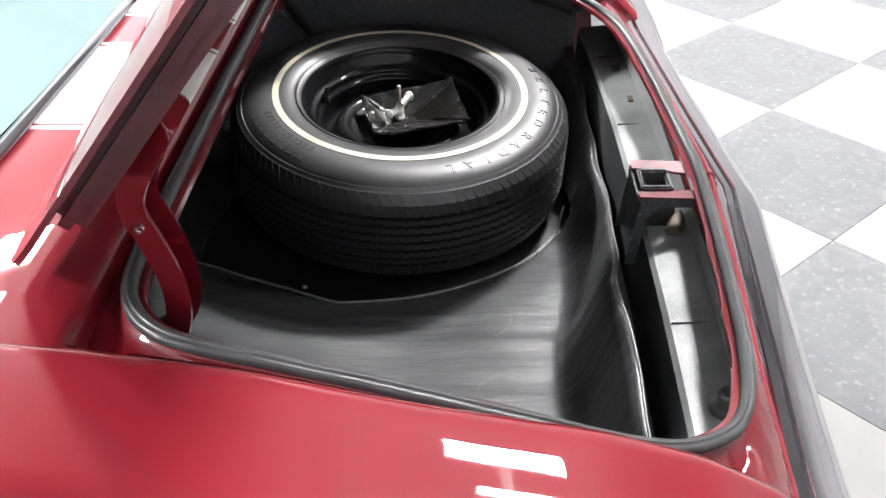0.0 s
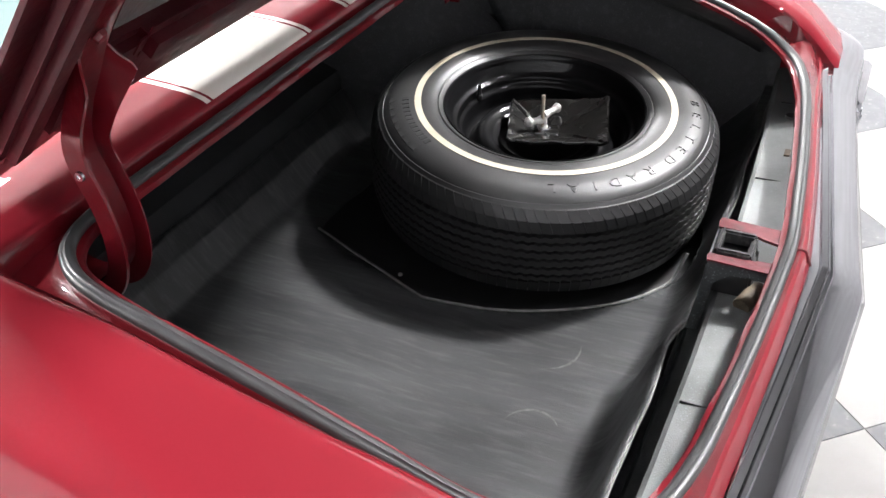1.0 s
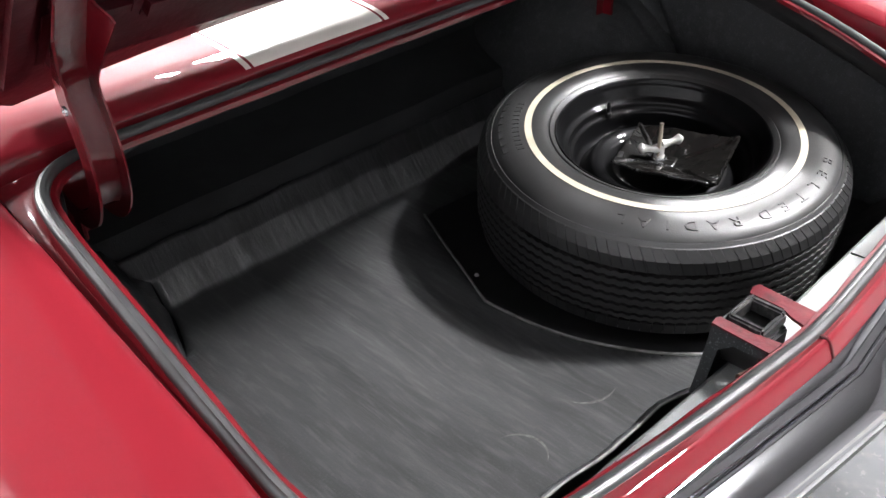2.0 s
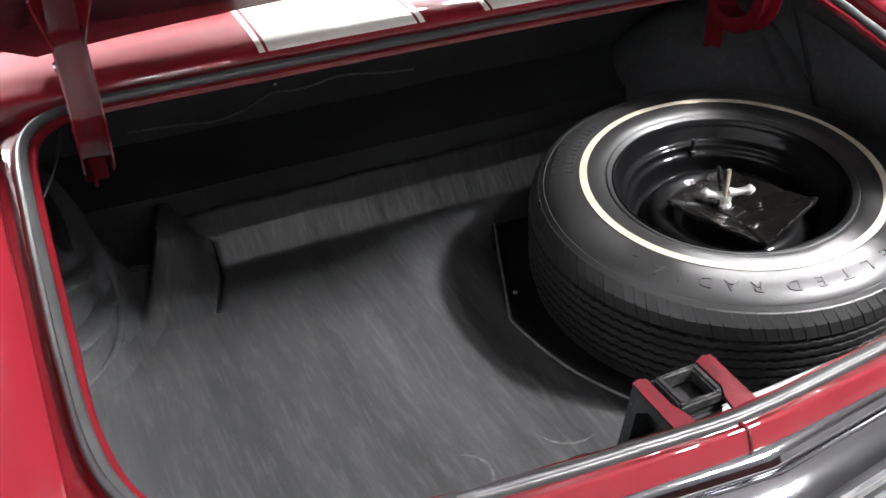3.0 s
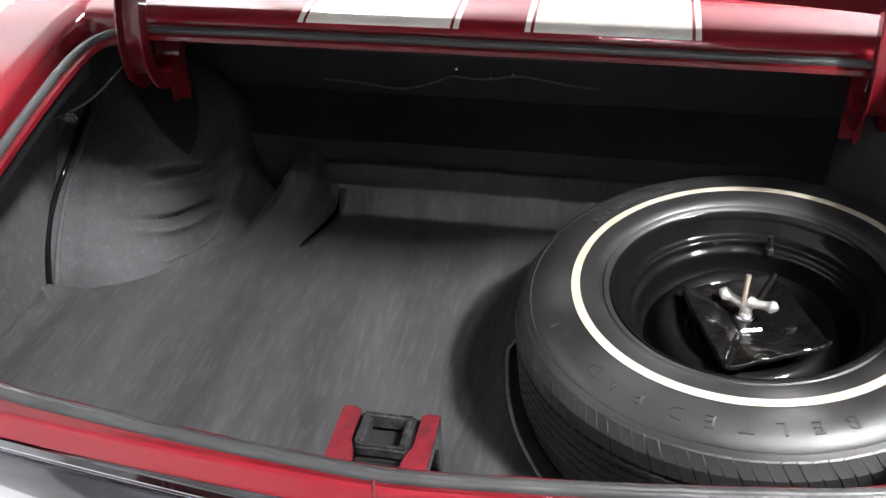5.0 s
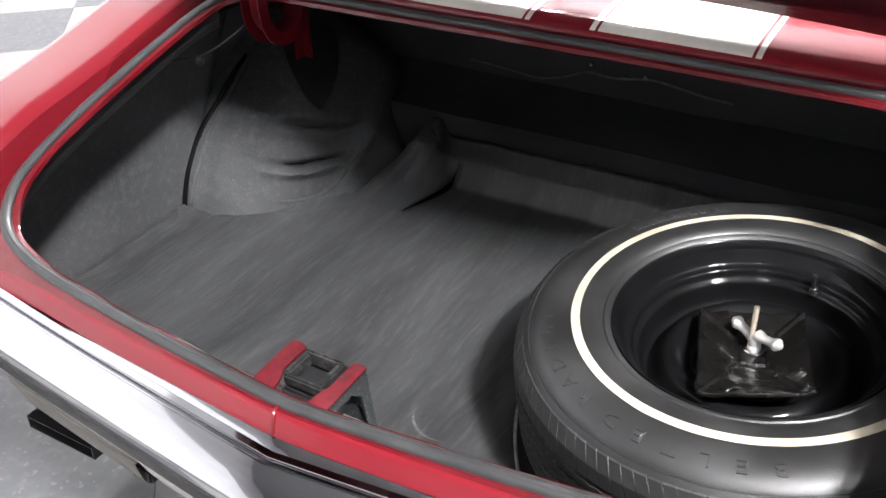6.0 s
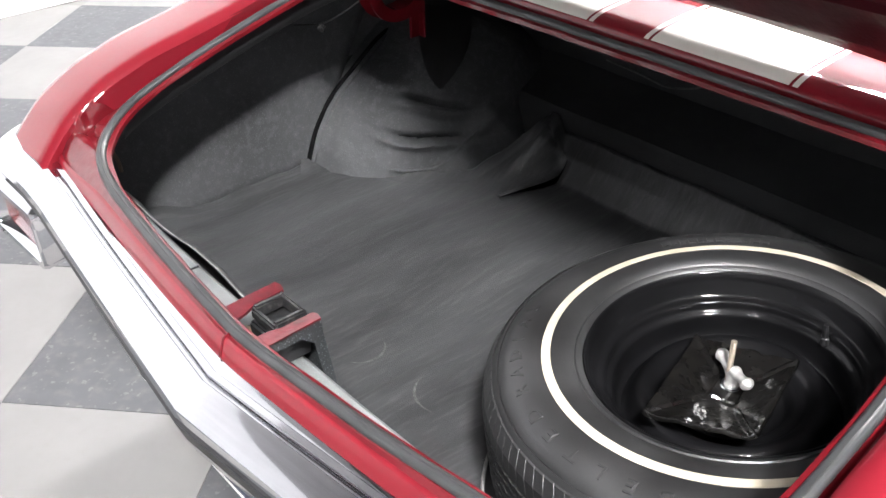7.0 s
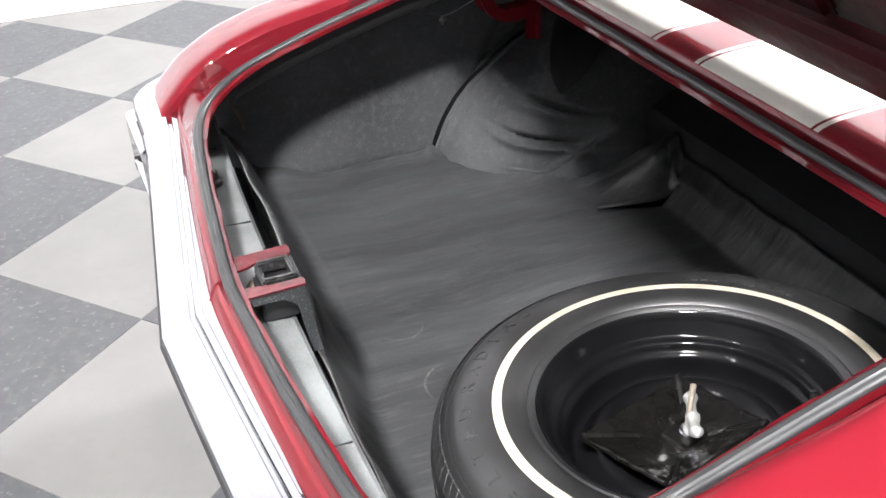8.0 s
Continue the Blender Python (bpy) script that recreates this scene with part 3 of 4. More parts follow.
for sx in (-1, 1):
    low = []
    for u in np.linspace(0.0, 1.0, 22):
        x = 0.225 + 0.285 * u
        yo, zt = lerp(YB, x), 0.742 + 0.030 * (x / 0.85) ** 2
        r = 0.012 * max(0.0, (u - 0.93) / 0.07) ** 2
        low += [(sx * x, yo + dy, zt + dz) for dy, dz in ((0.030, -0.110), (0.0155, -0.112), (0.0150, -0.116), (0.0225, -0.150 + r), (0.0245, -0.154 + r), (0.030, -0.152 + r))]
    fs = grid_faces(22, 6)
    part("bumper_moulding", low, fs if sx < 0 else [tuple(reversed(f)) for f in fs], MOULDING, bumper, "dull metal moulding under the bumper", sharp=30)
# black strip in place of the dark reflection low on the chrome
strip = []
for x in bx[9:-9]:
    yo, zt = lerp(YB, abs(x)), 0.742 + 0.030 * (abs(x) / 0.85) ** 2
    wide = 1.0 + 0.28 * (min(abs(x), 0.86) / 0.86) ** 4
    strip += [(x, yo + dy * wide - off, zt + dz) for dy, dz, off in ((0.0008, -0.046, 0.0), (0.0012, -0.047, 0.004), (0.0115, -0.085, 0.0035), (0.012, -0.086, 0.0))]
part("bumper_dark_reflection", strip, [tuple(reversed(f)) for f in grid_faces(len(bx) - 18, 4)], BLACK_DULL, bumper, "black strip for the dark reflection in the lower bumper face")
# tail lamp housings: flared chrome cups under the bumper ends
for sx in (-1, 1):
    def rim_of(x0, x1, z0, z1, y0, y1, c):
        """A rounded four-sided rim; y0 at the inner end, y1 at the outer end."""
        out = []
        for cx, cz, a0 in ((x1, z1, 0), (x0, z1, 90), (x0, z0, 180), (x1, z0, 270)):
            for k in range(5):
                a = radians(a0 + 22.5 * k)
                x = cx - math.copysign(c, cx - (x0 + x1) / 2) + c * math.cos(a)
                out.append((sx * x, y0 + (y1 - y0) * (x - x0) / (x1 - x0), cz - math.copysign(c, cz - (z0 + z1) / 2) + c * math.sin(a)))
        return out
    loops = [rim_of(0.63, 0.872, 0.600, 0.725, 0.02, 0.03, 0.016), rim_of(0.64, 0.880, 0.582, 0.712, -0.038, -0.046, 0.018), rim_of(0.645, 0.876, 0.584, 0.704, -0.047, -0.055, 0.016), rim_of(0.655, 0.866, 0.596, 0.692, -0.047, -0.055, 0.010), rim_of(0.662, 0.858, 0.603, 0.685, -0.026, -0.032, 0.008)]
    n = len(loops[0])
    fs = grid_faces(5, n, wrap=True)
    bez = part("lamp_bezel", [v for r in loops for v in r], fs if sx > 0 else [tuple(reversed(f)) for f in fs], CHROME, car, "flared chrome tail lamp housing", sharp=40)
    slab("tail_lamp_lens", (min(sx * 0.668, sx * 0.856), -0.034, 0.603), (max(sx * 0.668, sx * 0.856), -0.018, 0.684), LENS, bez, "red ribbed tail lamp lens", bevel=0.004)
    for k in range(4):
        slab("lens_rib", (min(sx * (0.846 - 0.006 * k), sx * (0.849 - 0.006 * k)), -0.057, 0.585), (max(sx * (0.846 - 0.006 * k), sx * (0.849 - 0.006 * k)), -0.050, 0.595), CHROME_DULL, bez, "bright rib at the bezel corner", bevel=0.001)
# number plate hung under the bumper's point
def plate_ring(w, h, c, y):
    out = []
    for cx, cz, a0 in ((w, h, 0), (-w, h, 90), (-w, -h, 180), (w, -h, 270)):
        for k in range(6):
            a = radians(a0 + 18 * k)
            out.append((cx - math.copysign(c, cx) + c * math.cos(a), y, 0.530 + cz - math.copysign(c, cz) + c * math.sin(a)))
    return out


rings = [plate_ring(0.152, 0.076, 0.022, -0.008), plate_ring(0.152, 0.076, 0.022, -0.011), plate_ring(0.149, 0.073, 0.020, -0.0125), plate_ring(0.145, 0.069, 0.017, -0.0125), plate_ring(0.144, 0.068, 0.016, -0.0110)]
number_plate = part("number_plate", [v for r in rings for v in r], [tuple(reversed(f)) for f in grid_faces(5, 24, wrap=True)] + [tuple(range(24))], PLATE_RIM, car, "blue number plate with a white raised rim")
part("plate_face", rings[4], [tuple(range(24))], PLATE_BLUE, number_plate, "dark blue plate face")
for k in range(6):
    slab("plate_bar", (-0.105 + 0.036 * k, -0.0128, 0.495), (-0.082 + 0.036 * k, -0.0108, 0.560), PLATE_RIM, number_plate, "raised white bar", bevel=0.001)
slab("plate_bracket", (-0.09, -0.0078, 0.590), (0.09, 0.010, 0.66), BLACK_DULL, car, "dark bracket holding the number plate", bevel=0.003)
# flat exhaust tip
outer = [(0.080, -0.013), (0.080, 0.013), (-0.080, 0.013), (-0.080, -0.013)]
inner = [(x * 0.96, z * 0.86) for x, z in outer]
tip = [(-0.573 + x, 0.50, 0.424 + z) for x, z in outer] + [(-0.573 + x, 0.050, 0.424 + z) for x, z in outer] + [(-0.573 + x, 0.050, 0.424 + z) for x, z in inner] + [(-0.573 + x, 0.30, 0.424 + z) for x, z in inner]
part("exhaust_tip", tip, grid_faces(4, 4, wrap=True) + [(12, 13, 14, 15)], BLACK_DULL, car, "flat dark exhaust tip below the tail")
# lower tail panel, filling below the bumper
slab("tail_panel", (-0.84, 0.012, 0.61), (0.84, 0.024, 0.735), RED, car, "red tail panel behind the bumper", bevel=0.004)

# ---- trunk inside ----
def slit_x(y):
    """The slit that frees the mat's ear beside the wheel housing."""
    return -0.428 + 0.34 * (y - 0.89) - 0.9 * max(0.0, y - 1.0) ** 1.5


def mat_floor(x, y):
    """Height of the rubber mat: flat floor, rear flap turned up, front ramp, soft waves."""
    z = 0.468 + 0.0035 * noise.noise(Vector((x * 5, y * 5, 0))) + 0.0015 * noise.noise(Vector((x * 17, y * 6, 4)))
    edge = 0.172 + 0.018 * noise.noise(Vector((x * 3.1, 0, 7)))
    if y < edge + 0.05:
        t = min(1.0, (edge + 0.05 - y) / 0.05)
        z += 0.15 * t ** 1.6 * (1.0 + 0.25 * noise.noise(Vector((x * 4, 2, 1))))
    ramp = 0.135 * ((y - 1.03) / 0.10) ** 1.15 if y > 1.03 else 0.0
    ramp *= max(0.0, min(1.0, (x + 0.556 - 0.354 * (y - 0.908)) / 0.014))
    if y > 0.885 and x < slit_x(y):
        ramp = max(ramp, 0.135 * ((y - 0.885) / 0.22) ** 1.15 * min(1.0, 0.14 + (slit_x(y) - x) / 0.07) * max(0.0, min(1.0, (x + 0.556 - 0.354 * (y - 0.908)) / 0.014)))
    z += ramp
    z -= 0.010 * math.exp(-((y - 0.5 - 0.1 * x) / 0.12) ** 2) * (1 if x < 0 else 0.3)
    # crease of the floor pan, its far side turned to the light
    fade = max(0.0, min(1.0, (y - 0.17) / 0.08)) * max(0.0, min(1.0, (0.86 - y) / 0.25))
    xc = x + 0.425 - 0.20 * (y - 0.28)
    z += 0.015 * fade * (math.exp(-(xc / 0.17) ** 2) if xc < 0 else math.exp(-(xc / 0.13) ** 2))
    side = max(0.0, min(1.0, (-0.795 - x) / 0.075))
    if side and y < 0.66:
        z += side ** 1.5 * (0.010 + 0.045 * math.exp(-((y - 0.24) / 0.07) ** 2) + 0.010 * noise.noise(Vector((0, y * 14, 6))))
    for xr in (-0.34, -0.22, -0.08):
        z += 0.003 * math.exp(-((x - xr - 0.03 * y) / 0.018) ** 2)
    d = math.hypot(x - 0.414, y - 0.523)
    z -= 0.006 * max(0.0, min(1.0, (0.44 - d) / 0.10))
    return z


def mat_point(x, y):
    """A point of the mat; its rear edge is drawn up against the tail ledge on one half."""
    t = max(0.0, (0.235 - y) / 0.07)
    k = min(1.0, max(0.0, (-0.02 - x) / 0.10)) * 0.4 * min(1.0, max(0.0, (x + 0.88) / 0.08))
    wav = 0.010 * noise.noise(Vector((x * 6, y * 2, 5))) if y < 0.22 else 0
    return (x, y + wav * (1 - 0.7 * k) - (0.042 * k + 0.034 * (1 - k / 0.4)) * t, mat_floor(x, y) * (1 - k * t) + k * t * (0.683 + 0.006 * noise.noise(Vector((x * 9, 1, 1)))))


# the mat is cut out round the spare wheel
hole = [(0.177, 0.927), (0.130, 0.82), (0.088, 0.72), (0.053, 0.640), (0.050, 0.625), (0.056, 0.57), (0.069, 0.50), (0.095, 0.42), (0.14, 0.335), (0.20, 0.262), (0.300, 0.195)]
hole_edge = [(p.x, p.y) for p in spline([(x, y, 0) for x, y in hole], 8)]
hole_ring = np.array(hole_edge + [(0.45, 0.205), (0.62, 0.27), (0.72, 0.42), (0.735, 0.56), (0.68, 0.72), (0.56, 0.85), (0.42, 0.91), (0.30, 0.93)])


def in_hole(x, y):
    inside = False
    for (xa, ya), (xb, yb) in zip(hole_ring, np.roll(hole_ring, -1, axis=0)):
        if (ya > y) != (yb > y) and x < xa + (xb - xa) * (y - ya) / (yb - ya):
            inside = not inside
    return inside


def to_ring(x, y):
    """The nearest point of the cut and its distance."""
    a, b = hole_ring, np.roll(hole_ring, -1, axis=0)
    d = b - a
    t = np.clip(((np.array((x, y)) - a) * d).sum(1) / (d * d).sum(1), 0, 1)
    q = a + d * t[:, None]
    dist = np.hypot(q[:, 0] - x, q[:, 1] - y)
    k = int(dist.argmin())
    return float(q[k, 0]), float(q[k, 1]), float(dist[k])


vs, gone = [], []
KS = 42
MX, MY = np.linspace(-0.872, 0.872, 160), np.concatenate((np.linspace(0.165, 0.23, 10), np.linspace(0.24, 1.02, 80), np.linspace(1.03, 1.105, 14)))
for y in MY:
    in_slit = 0.885 < y < 1.075
    for c, x in enumerate(MX):
        cut = False
        if in_slit and x < -0.20:
            x += (slit_x(y) - MX[KS]) * max(0.0, 1 - abs(x - MX[KS]) / 0.2)
            if c == KS + 1:
                x = slit_x(y) + 0.001 + 0.006 * math.sin(math.pi * (y - 0.885) / 0.19)
            elif c == KS:
                x = slit_x(y) - 0.0005
        if 0.0 < x < 0.80 and 0.18 < y < 0.98:
            qx, qy, dist = to_ring(x, y)
            if dist < 0.0075:
                x, y = qx, qy
            else:
                cut = in_hole(x, y)
        vs.append(mat_point(x, y))
        gone.append(cut)
lips = {r * len(MX) + KS for r, y in enumerate(MY) if 0.89 < y < 1.07}
fs = [f for f in grid_faces(len(MY), len(MX)) if not any(gone[k] for k in f) and not (f[0] in lips)]
trunk_mat = part("trunk_mat", vs, fs, MAT, None, sharp=70)
tagged(trunk_mat, "worn black rubber mat covering the trunk floor", "trunk mat")
sol = trunk_mat.modifiers.new("thick", "SOLIDIFY")
sol.thickness, sol.offset = 0.003, -1
slab("spare_well", (0.03, 0.17, 0.441), (0.78, 0.96, 0.456), BLACK_DULL, car, "dark floor under the spare wheel")
pts = [(x, y, mat_floor(x, y) + 0.0015) for x, y in hole_edge]
v_, f_ = tube(pts, 0.0030, 6)
part("cut_edge", v_, f_, MAT_EDGE, trunk_mat, "pale cut edge of the mat")
v_, f_ = lathe([(0.0, 0.002), (0.003, 0.002), (0.0042, 0.0008), (0.0046, -0.002)], 14)
part("snap", [(0.098 + a, 0.70 + b, mat_floor(0.098, 0.70) + 0.003 + c) for a, b, c in v_], f_, STEEL, trunk_mat, "small brass snap")

# shell of the trunk, all dark liner
for sx in (-1, 1):
    vs = []
    for i in range(25):
        u = i / 24
        for k, f in enumerate(i / 10 for i in range(11)):
            dz = f * 0.40
            y = 0.13 + (0.542 + 0.58 * dz + 0.55 * dz * dz) * u
            top = soft_zq(y) - 0.040
            z = 0.44 + (top - 0.44) * f
            vs.append((sx * (0.866 - 0.012 * math.sin(math.pi * f) * math.sin(math.pi * u) + 0.003 * noise.noise(Vector((y * 9, z * 9, sx)))), y, z))
    lin = part("side_lining", vs, grid_faces(25, 11), FELT, car, "dark lined trunk side")
    sol = lin.modifiers.new("thick", "SOLIDIFY")
    sol.thickness, sol.offset = 0.012, 1 if sx < 0 else -1
    # painted black so the gap beside the housing reads as deep shade
    slab("gap_shade_panel", (min(sx * 0.912, sx * 0.902), 0.40, 0.44), (max(sx * 0.912, sx * 0.902), 1.30, 0.80), BLACK_DULL, car, "dark inner side of the fender")
slab("bulkhead", (-0.90, 1.30, 0.44), (0.90, 1.33, 0.98), BULKHEAD, car, "bulkhead behind the seat, darkened for the deck's shade")
foot = [(1.108, 0.45), (1.112, 0.585), (1.125, 0.605), (1.20, 0.622), (1.27, 0.636), (1.302, 0.645)]
vs = [(x, y + 0.004 * noise.noise(Vector((x * 5, y * 5, 2))), z + 0.004 * noise.noise(Vector((x * 6, y * 4, 8)))) for y, z in foot for x in np.linspace(-0.90, 0.90, 40)]
part("bulkhead_foot", vs, grid_faces(len(foot), 40), BULKHEAD, car, "lined slope at the foot of the bulkhead, darkened for shade")
slab("trunk_floor", (-0.90, 0.145, 0.43), (0.90, 1.30, 0.44), FELT, car)
bm = bmesh.new()
box_bm(bm, (-0.90, 0.745, 0.962), (0.90, 1.33, 0.972), 0.002)
part_bm("shelf_underside", bm, FELT, car, "dark underside of the parcel shelf")
for sx in (-1, 1):
    vs, fs, b = [], [], 0
    ys = np.linspace(0.02, 1.3, 40)
    for y in ys:
        zt = min(zdeck(min(y, 0.70)), 0.98) - 0.034
        vs += [(sx * 0.676, y, zt), (sx * 0.80, y, min(zt + 0.01, soft_zq(y) - 0.03)), (sx * 0.868, y, soft_zq(y) - 0.045), (sx * 0.88, y, 0.70)]
    fs += [tuple(k + b for k in f) for f in grid_faces(40, 4)]
    part("fender_lining", vs, fs, FELT, car, "dark inner side of the fender")


# wheel housings: bulging sheet covered in liner
def dome_point(sx, rx, a, b, k=1.0):
    """A point of the arch: a from floor to crown, b from the rear round to the front."""
    e = 0.85
    ca, sa = math.cos(a) ** 0.8, math.sin(a) ** 0.8
    sb, cb = abs(math.sin(b)) ** e, math.copysign(abs(math.cos(b)) ** e, math.cos(b))
    drop = 0.9 * sa * sa
    return Vector((sx * (0.878 - rx * ca * sb * k), 1.055 - 0.388 * (1 - drop) * cb * k, 0.44 + 0.385 * sa * k))


def housing(sx, rx):
    vs = []
    for r in range(121):
        i = r / 2
        a = math.pi / 2 * i / 60
        for j in range(81):
            b = math.pi * j / 80
            k = 1.0 + 0.010 * noise.noise(Vector((i * 0.14, j * 0.15, sx))) + 0.004 * noise.noise(Vector((i * 0.5, j * 0.4, sx + 3)))
            hz = 0.44 + 0.385 * math.sin(a) ** 0.8
            mid = math.exp(-((math.degrees(b) - 58) / 17) ** 2)
            for zc in (0.552, 0.628):
                zz = zc + 0.003 * math.sin(j * 0.35 + zc * 40) - 0.0010 * (math.degrees(b) - 62)
                k -= 0.095 * math.exp(-((hz - zz) / 0.007) ** 2) * mid
                k += 0.070 * math.exp(-((hz - zz + 0.016) / 0.010) ** 2) * mid
            k += 0.035 * math.exp(-((math.degrees(b) - 60 - i * 2.8) / 2.6) ** 2) * max(0.0, min(1.0, (11 - i) / 3))
            k += 0.24 * math.exp(-(hz - 0.44) / 0.08) * max(0.0, min(1.0, (math.degrees(b) - 60 - i * 1.6) / 9))
            k -= 0.014 * math.exp(-((math.degrees(b) - 10) / 3) ** 2)
            vs.append(dome_point(sx, rx, a, b, k))
    fs = grid_faces(121, 81)
    part("wheel_housing", vs, fs if sx > 0 else [tuple(reversed(f)) for f in fs], FELT, car, "rounded wheel housing covered in black liner", sharp=60)


housing(-1, 0.285)
v_, f_ = tube(spline([(-0.600, 1.000, 0.560), (-0.587, 0.975, 0.557), (-0.585, 0.945, 0.543), (-0.587, 0.915, 0.526), (-0.593, 0.893, 0.508), (-0.603, 0.870, 0.492), (-0.620, 0.836, 0.484), (-0.642, 0.800, 0.485), (-0.668, 0.770, 0.488), (-0.685, 0.762, 0.484)], 6), 0.0055, 10)
part("liner_welt", v_, f_, FELT, car, "raised welt where the liner is turned under", sharp=60)
v_, f_ = tube(spline([(-0.832, 0.925, 0.745), (-0.828, 0.880, 0.736), (-0.829, 0.830, 0.701), (-0.836, 0.775, 0.650), (-0.839, 0.745, 0.617), (-0.841, 0.720, 0.582), (-0.843, 0.698, 0.548), (-0.845, 0.680, 0.513), (-0.848, 0.668, 0.480)], 6), 0.0058, 10)
part("liner_welt", v_, f_, FELT, car, "raised welt along the housing's rear edge", sharp=60)
# black tube laid along the lining's edge as the shadow in the gap
v_, f_ = tube(spline([(-0.842, 0.920, 0.754), (-0.841, 0.880, 0.739), (-0.845, 0.835, 0.705), (-0.849, 0.803, 0.678), (-0.854, 0.770, 0.650), (-0.859, 0.745, 0.623), (-0.863, 0.722, 0.593), (-0.863, 0.695, 0.552), (-0.861, 0.672, 0.504), (-0.862, 0.664, 0.476)], 6), 0.0062, 10)
part("gap_shadow_line", v_, f_, BLACK, car, "black line for the shadowed gap along the side lining's edge", sharp=60)
housing(1, 0.25)

# black patch over the housing, standing for the dark void above the torn liner
vs = []
for i in range(11):
    for j in range(9):
        u, v = i / 10 - 0.5, j / 8
        w = 66 * v ** 0.8 + 2
        p = dome_point(-1, 0.285, radians(29 + 37 * v), radians(62 + u * w), 1.035 + 0.02 * abs(u))
        vs.append(p)
part("liner_void_patch", vs, grid_faces(11, 9), BLACK_DULL, car, "black patch for the dark void above the torn liner")

# mat lapping up against the housing, with a ragged edge
vs = []
lap = spline([(-0.862, 0.640, 0), (-0.838, 0.675, 0), (-0.812, 0.712, 0), (-0.775, 0.716, 0), (-0.760, 0.752, 0), (-0.745, 0.778, 0), (-0.70, 0.786, 0), (-0.64, 0.803, 0), (-0.60, 0.85, 0), (-0.56, 0.90, 0), (-0.530, 0.96, 0), (-0.505, 1.03, 0), (-0.484, 1.092, 0)], 6)
for i, p in enumerate(lap):
    d = (lap[min(i + 1, len(lap) - 1)] - lap[max(i - 1, 0)]).normalized()
    away = Vector((d.y, -d.x, 0))
    t = i / (len(lap) - 1)
    rise = 0.012 + 0.010 * noise.noise(Vector((t * 14, 0, 2))) + 0.006 * math.exp(-((t - 0.36) / 0.05) ** 2)
    for u, h in ((0.05, -0.004), (0.03, 0.002), (0.012, 0.3 * rise), (0.002, 0.8 * rise), (-0.006, rise)):
        q = p + away * u
        base = mat_floor(q.x, q.y) if q.y < 1.08 else mat_floor(q.x, 1.08)
        vs.append((q.x, q.y, base + h))
part("lapped_edge", vs, grid_faces(len(lap), 5), MAT, trunk_mat, "ragged lapped edge of the mat", sharp=70)
# pale scuffs on the rubber
for cx, cy, r, a0, a1 in ((-0.20, 0.33, 0.045, -60, 80), (0.0, 0.37, 0.06, 190, 290)):
    vs = []
    for i in range(15):
        t = i / 14
        a = radians(a0 + (a1 - a0) * t)
        w = 0.0022 * math.sin(math.pi * t) + 0.0003
        for d in (-w, w):
            x, y = cx + (r + d) * math.cos(a), cy + (r + d) * math.sin(a)
            vs.append((x, y, mat_floor(x, y) + 0.0012))
    part("scuff", vs, grid_faces(15, 2), SCUFF, trunk_mat, "pale scuff on the rubber")
# pale cut edge along the turned-up rear
rear_edge = [mat_point(x, 0.165) for x in np.linspace(-0.86, 0.86, 90)]
v_, f_ = tube(rear_edge, 0.0018, 6)
part("cut_edge", v_, f_, MAT_EDGE, trunk_mat, "pale cut edge of the mat")

# thin wiring clipped to the bulkhead
wire = thing("wiring", (0, 1.29, 0.68), "thin grey wiring loom clipped to the dark bulkhead", "wiring")
v_, f_ = tube(spline([(-0.475, 1.296, 0.673), (-0.38, 1.294, 0.668), (-0.30, 1.293, 0.660), (-0.25, 1.292, 0.668), (-0.21, 1.292, 0.681), (-0.17, 1.291, 0.698), (-0.12, 1.292, 0.694), (-0.079, 1.290, 0.697),
                      (-0.017, 1.291, 0.706), (0.05, 1.293, 0.698), (0.10, 1.294, 0.690), (0.165, 1.297, 0.684)], 6), 0.0024, 6)
part("cable", v_, f_, SCUFF, wire)
for x, z in ((-0.16, 0.716), (-0.079, 0.699), (-0.03, 0.710)):
    slab("clip", (x - 0.004, 1.288, z - 0.003), (x + 0.004, 1.300, z + 0.004), CHROME_DULL, wire, "small metal clip", bevel=0.002)
v_, f_ = tube(spline([(-0.78, 0.615, 0.853), (-0.74, 0.63, 0.860), (-0.70, 0.64, 0.872), (-0.66, 0.655, 0.895), (-0.63, 0.69, 0.925), (-0.61, 0.74, 0.955)], 5), 0.0022, 6)
part("cable", v_, f_, BLACK_DULL, wire)
slab("clip", (-0.712, 0.628, 0.854), (-0.690, 0.642, 0.868), STRIKER, wire, "small metal clip", bevel=0.004)

v_, f_ = tube(spline([(-0.800, 0.155, 0.742), (-0.795, 0.164, 0.722), (-0.800, 0.176, 0.694), (-0.808, 0.186, 0.664), (-0.815, 0.190, 0.640)], 5), 0.0042, 8)
part("cable", v_, f_, RUST, wire, "pale stiff cable in the rear corner")
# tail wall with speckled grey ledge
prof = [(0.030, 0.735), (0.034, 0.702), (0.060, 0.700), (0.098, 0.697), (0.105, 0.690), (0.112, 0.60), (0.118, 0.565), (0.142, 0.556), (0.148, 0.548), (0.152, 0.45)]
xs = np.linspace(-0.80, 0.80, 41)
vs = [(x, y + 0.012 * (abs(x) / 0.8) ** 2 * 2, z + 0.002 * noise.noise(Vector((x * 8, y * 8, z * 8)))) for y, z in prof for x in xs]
# upright faces below the ledge use the darkened spatter, shade put into colour
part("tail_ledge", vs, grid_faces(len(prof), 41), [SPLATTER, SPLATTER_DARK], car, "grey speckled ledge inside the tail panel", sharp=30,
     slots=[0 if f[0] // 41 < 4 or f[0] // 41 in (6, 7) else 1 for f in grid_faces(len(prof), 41)])
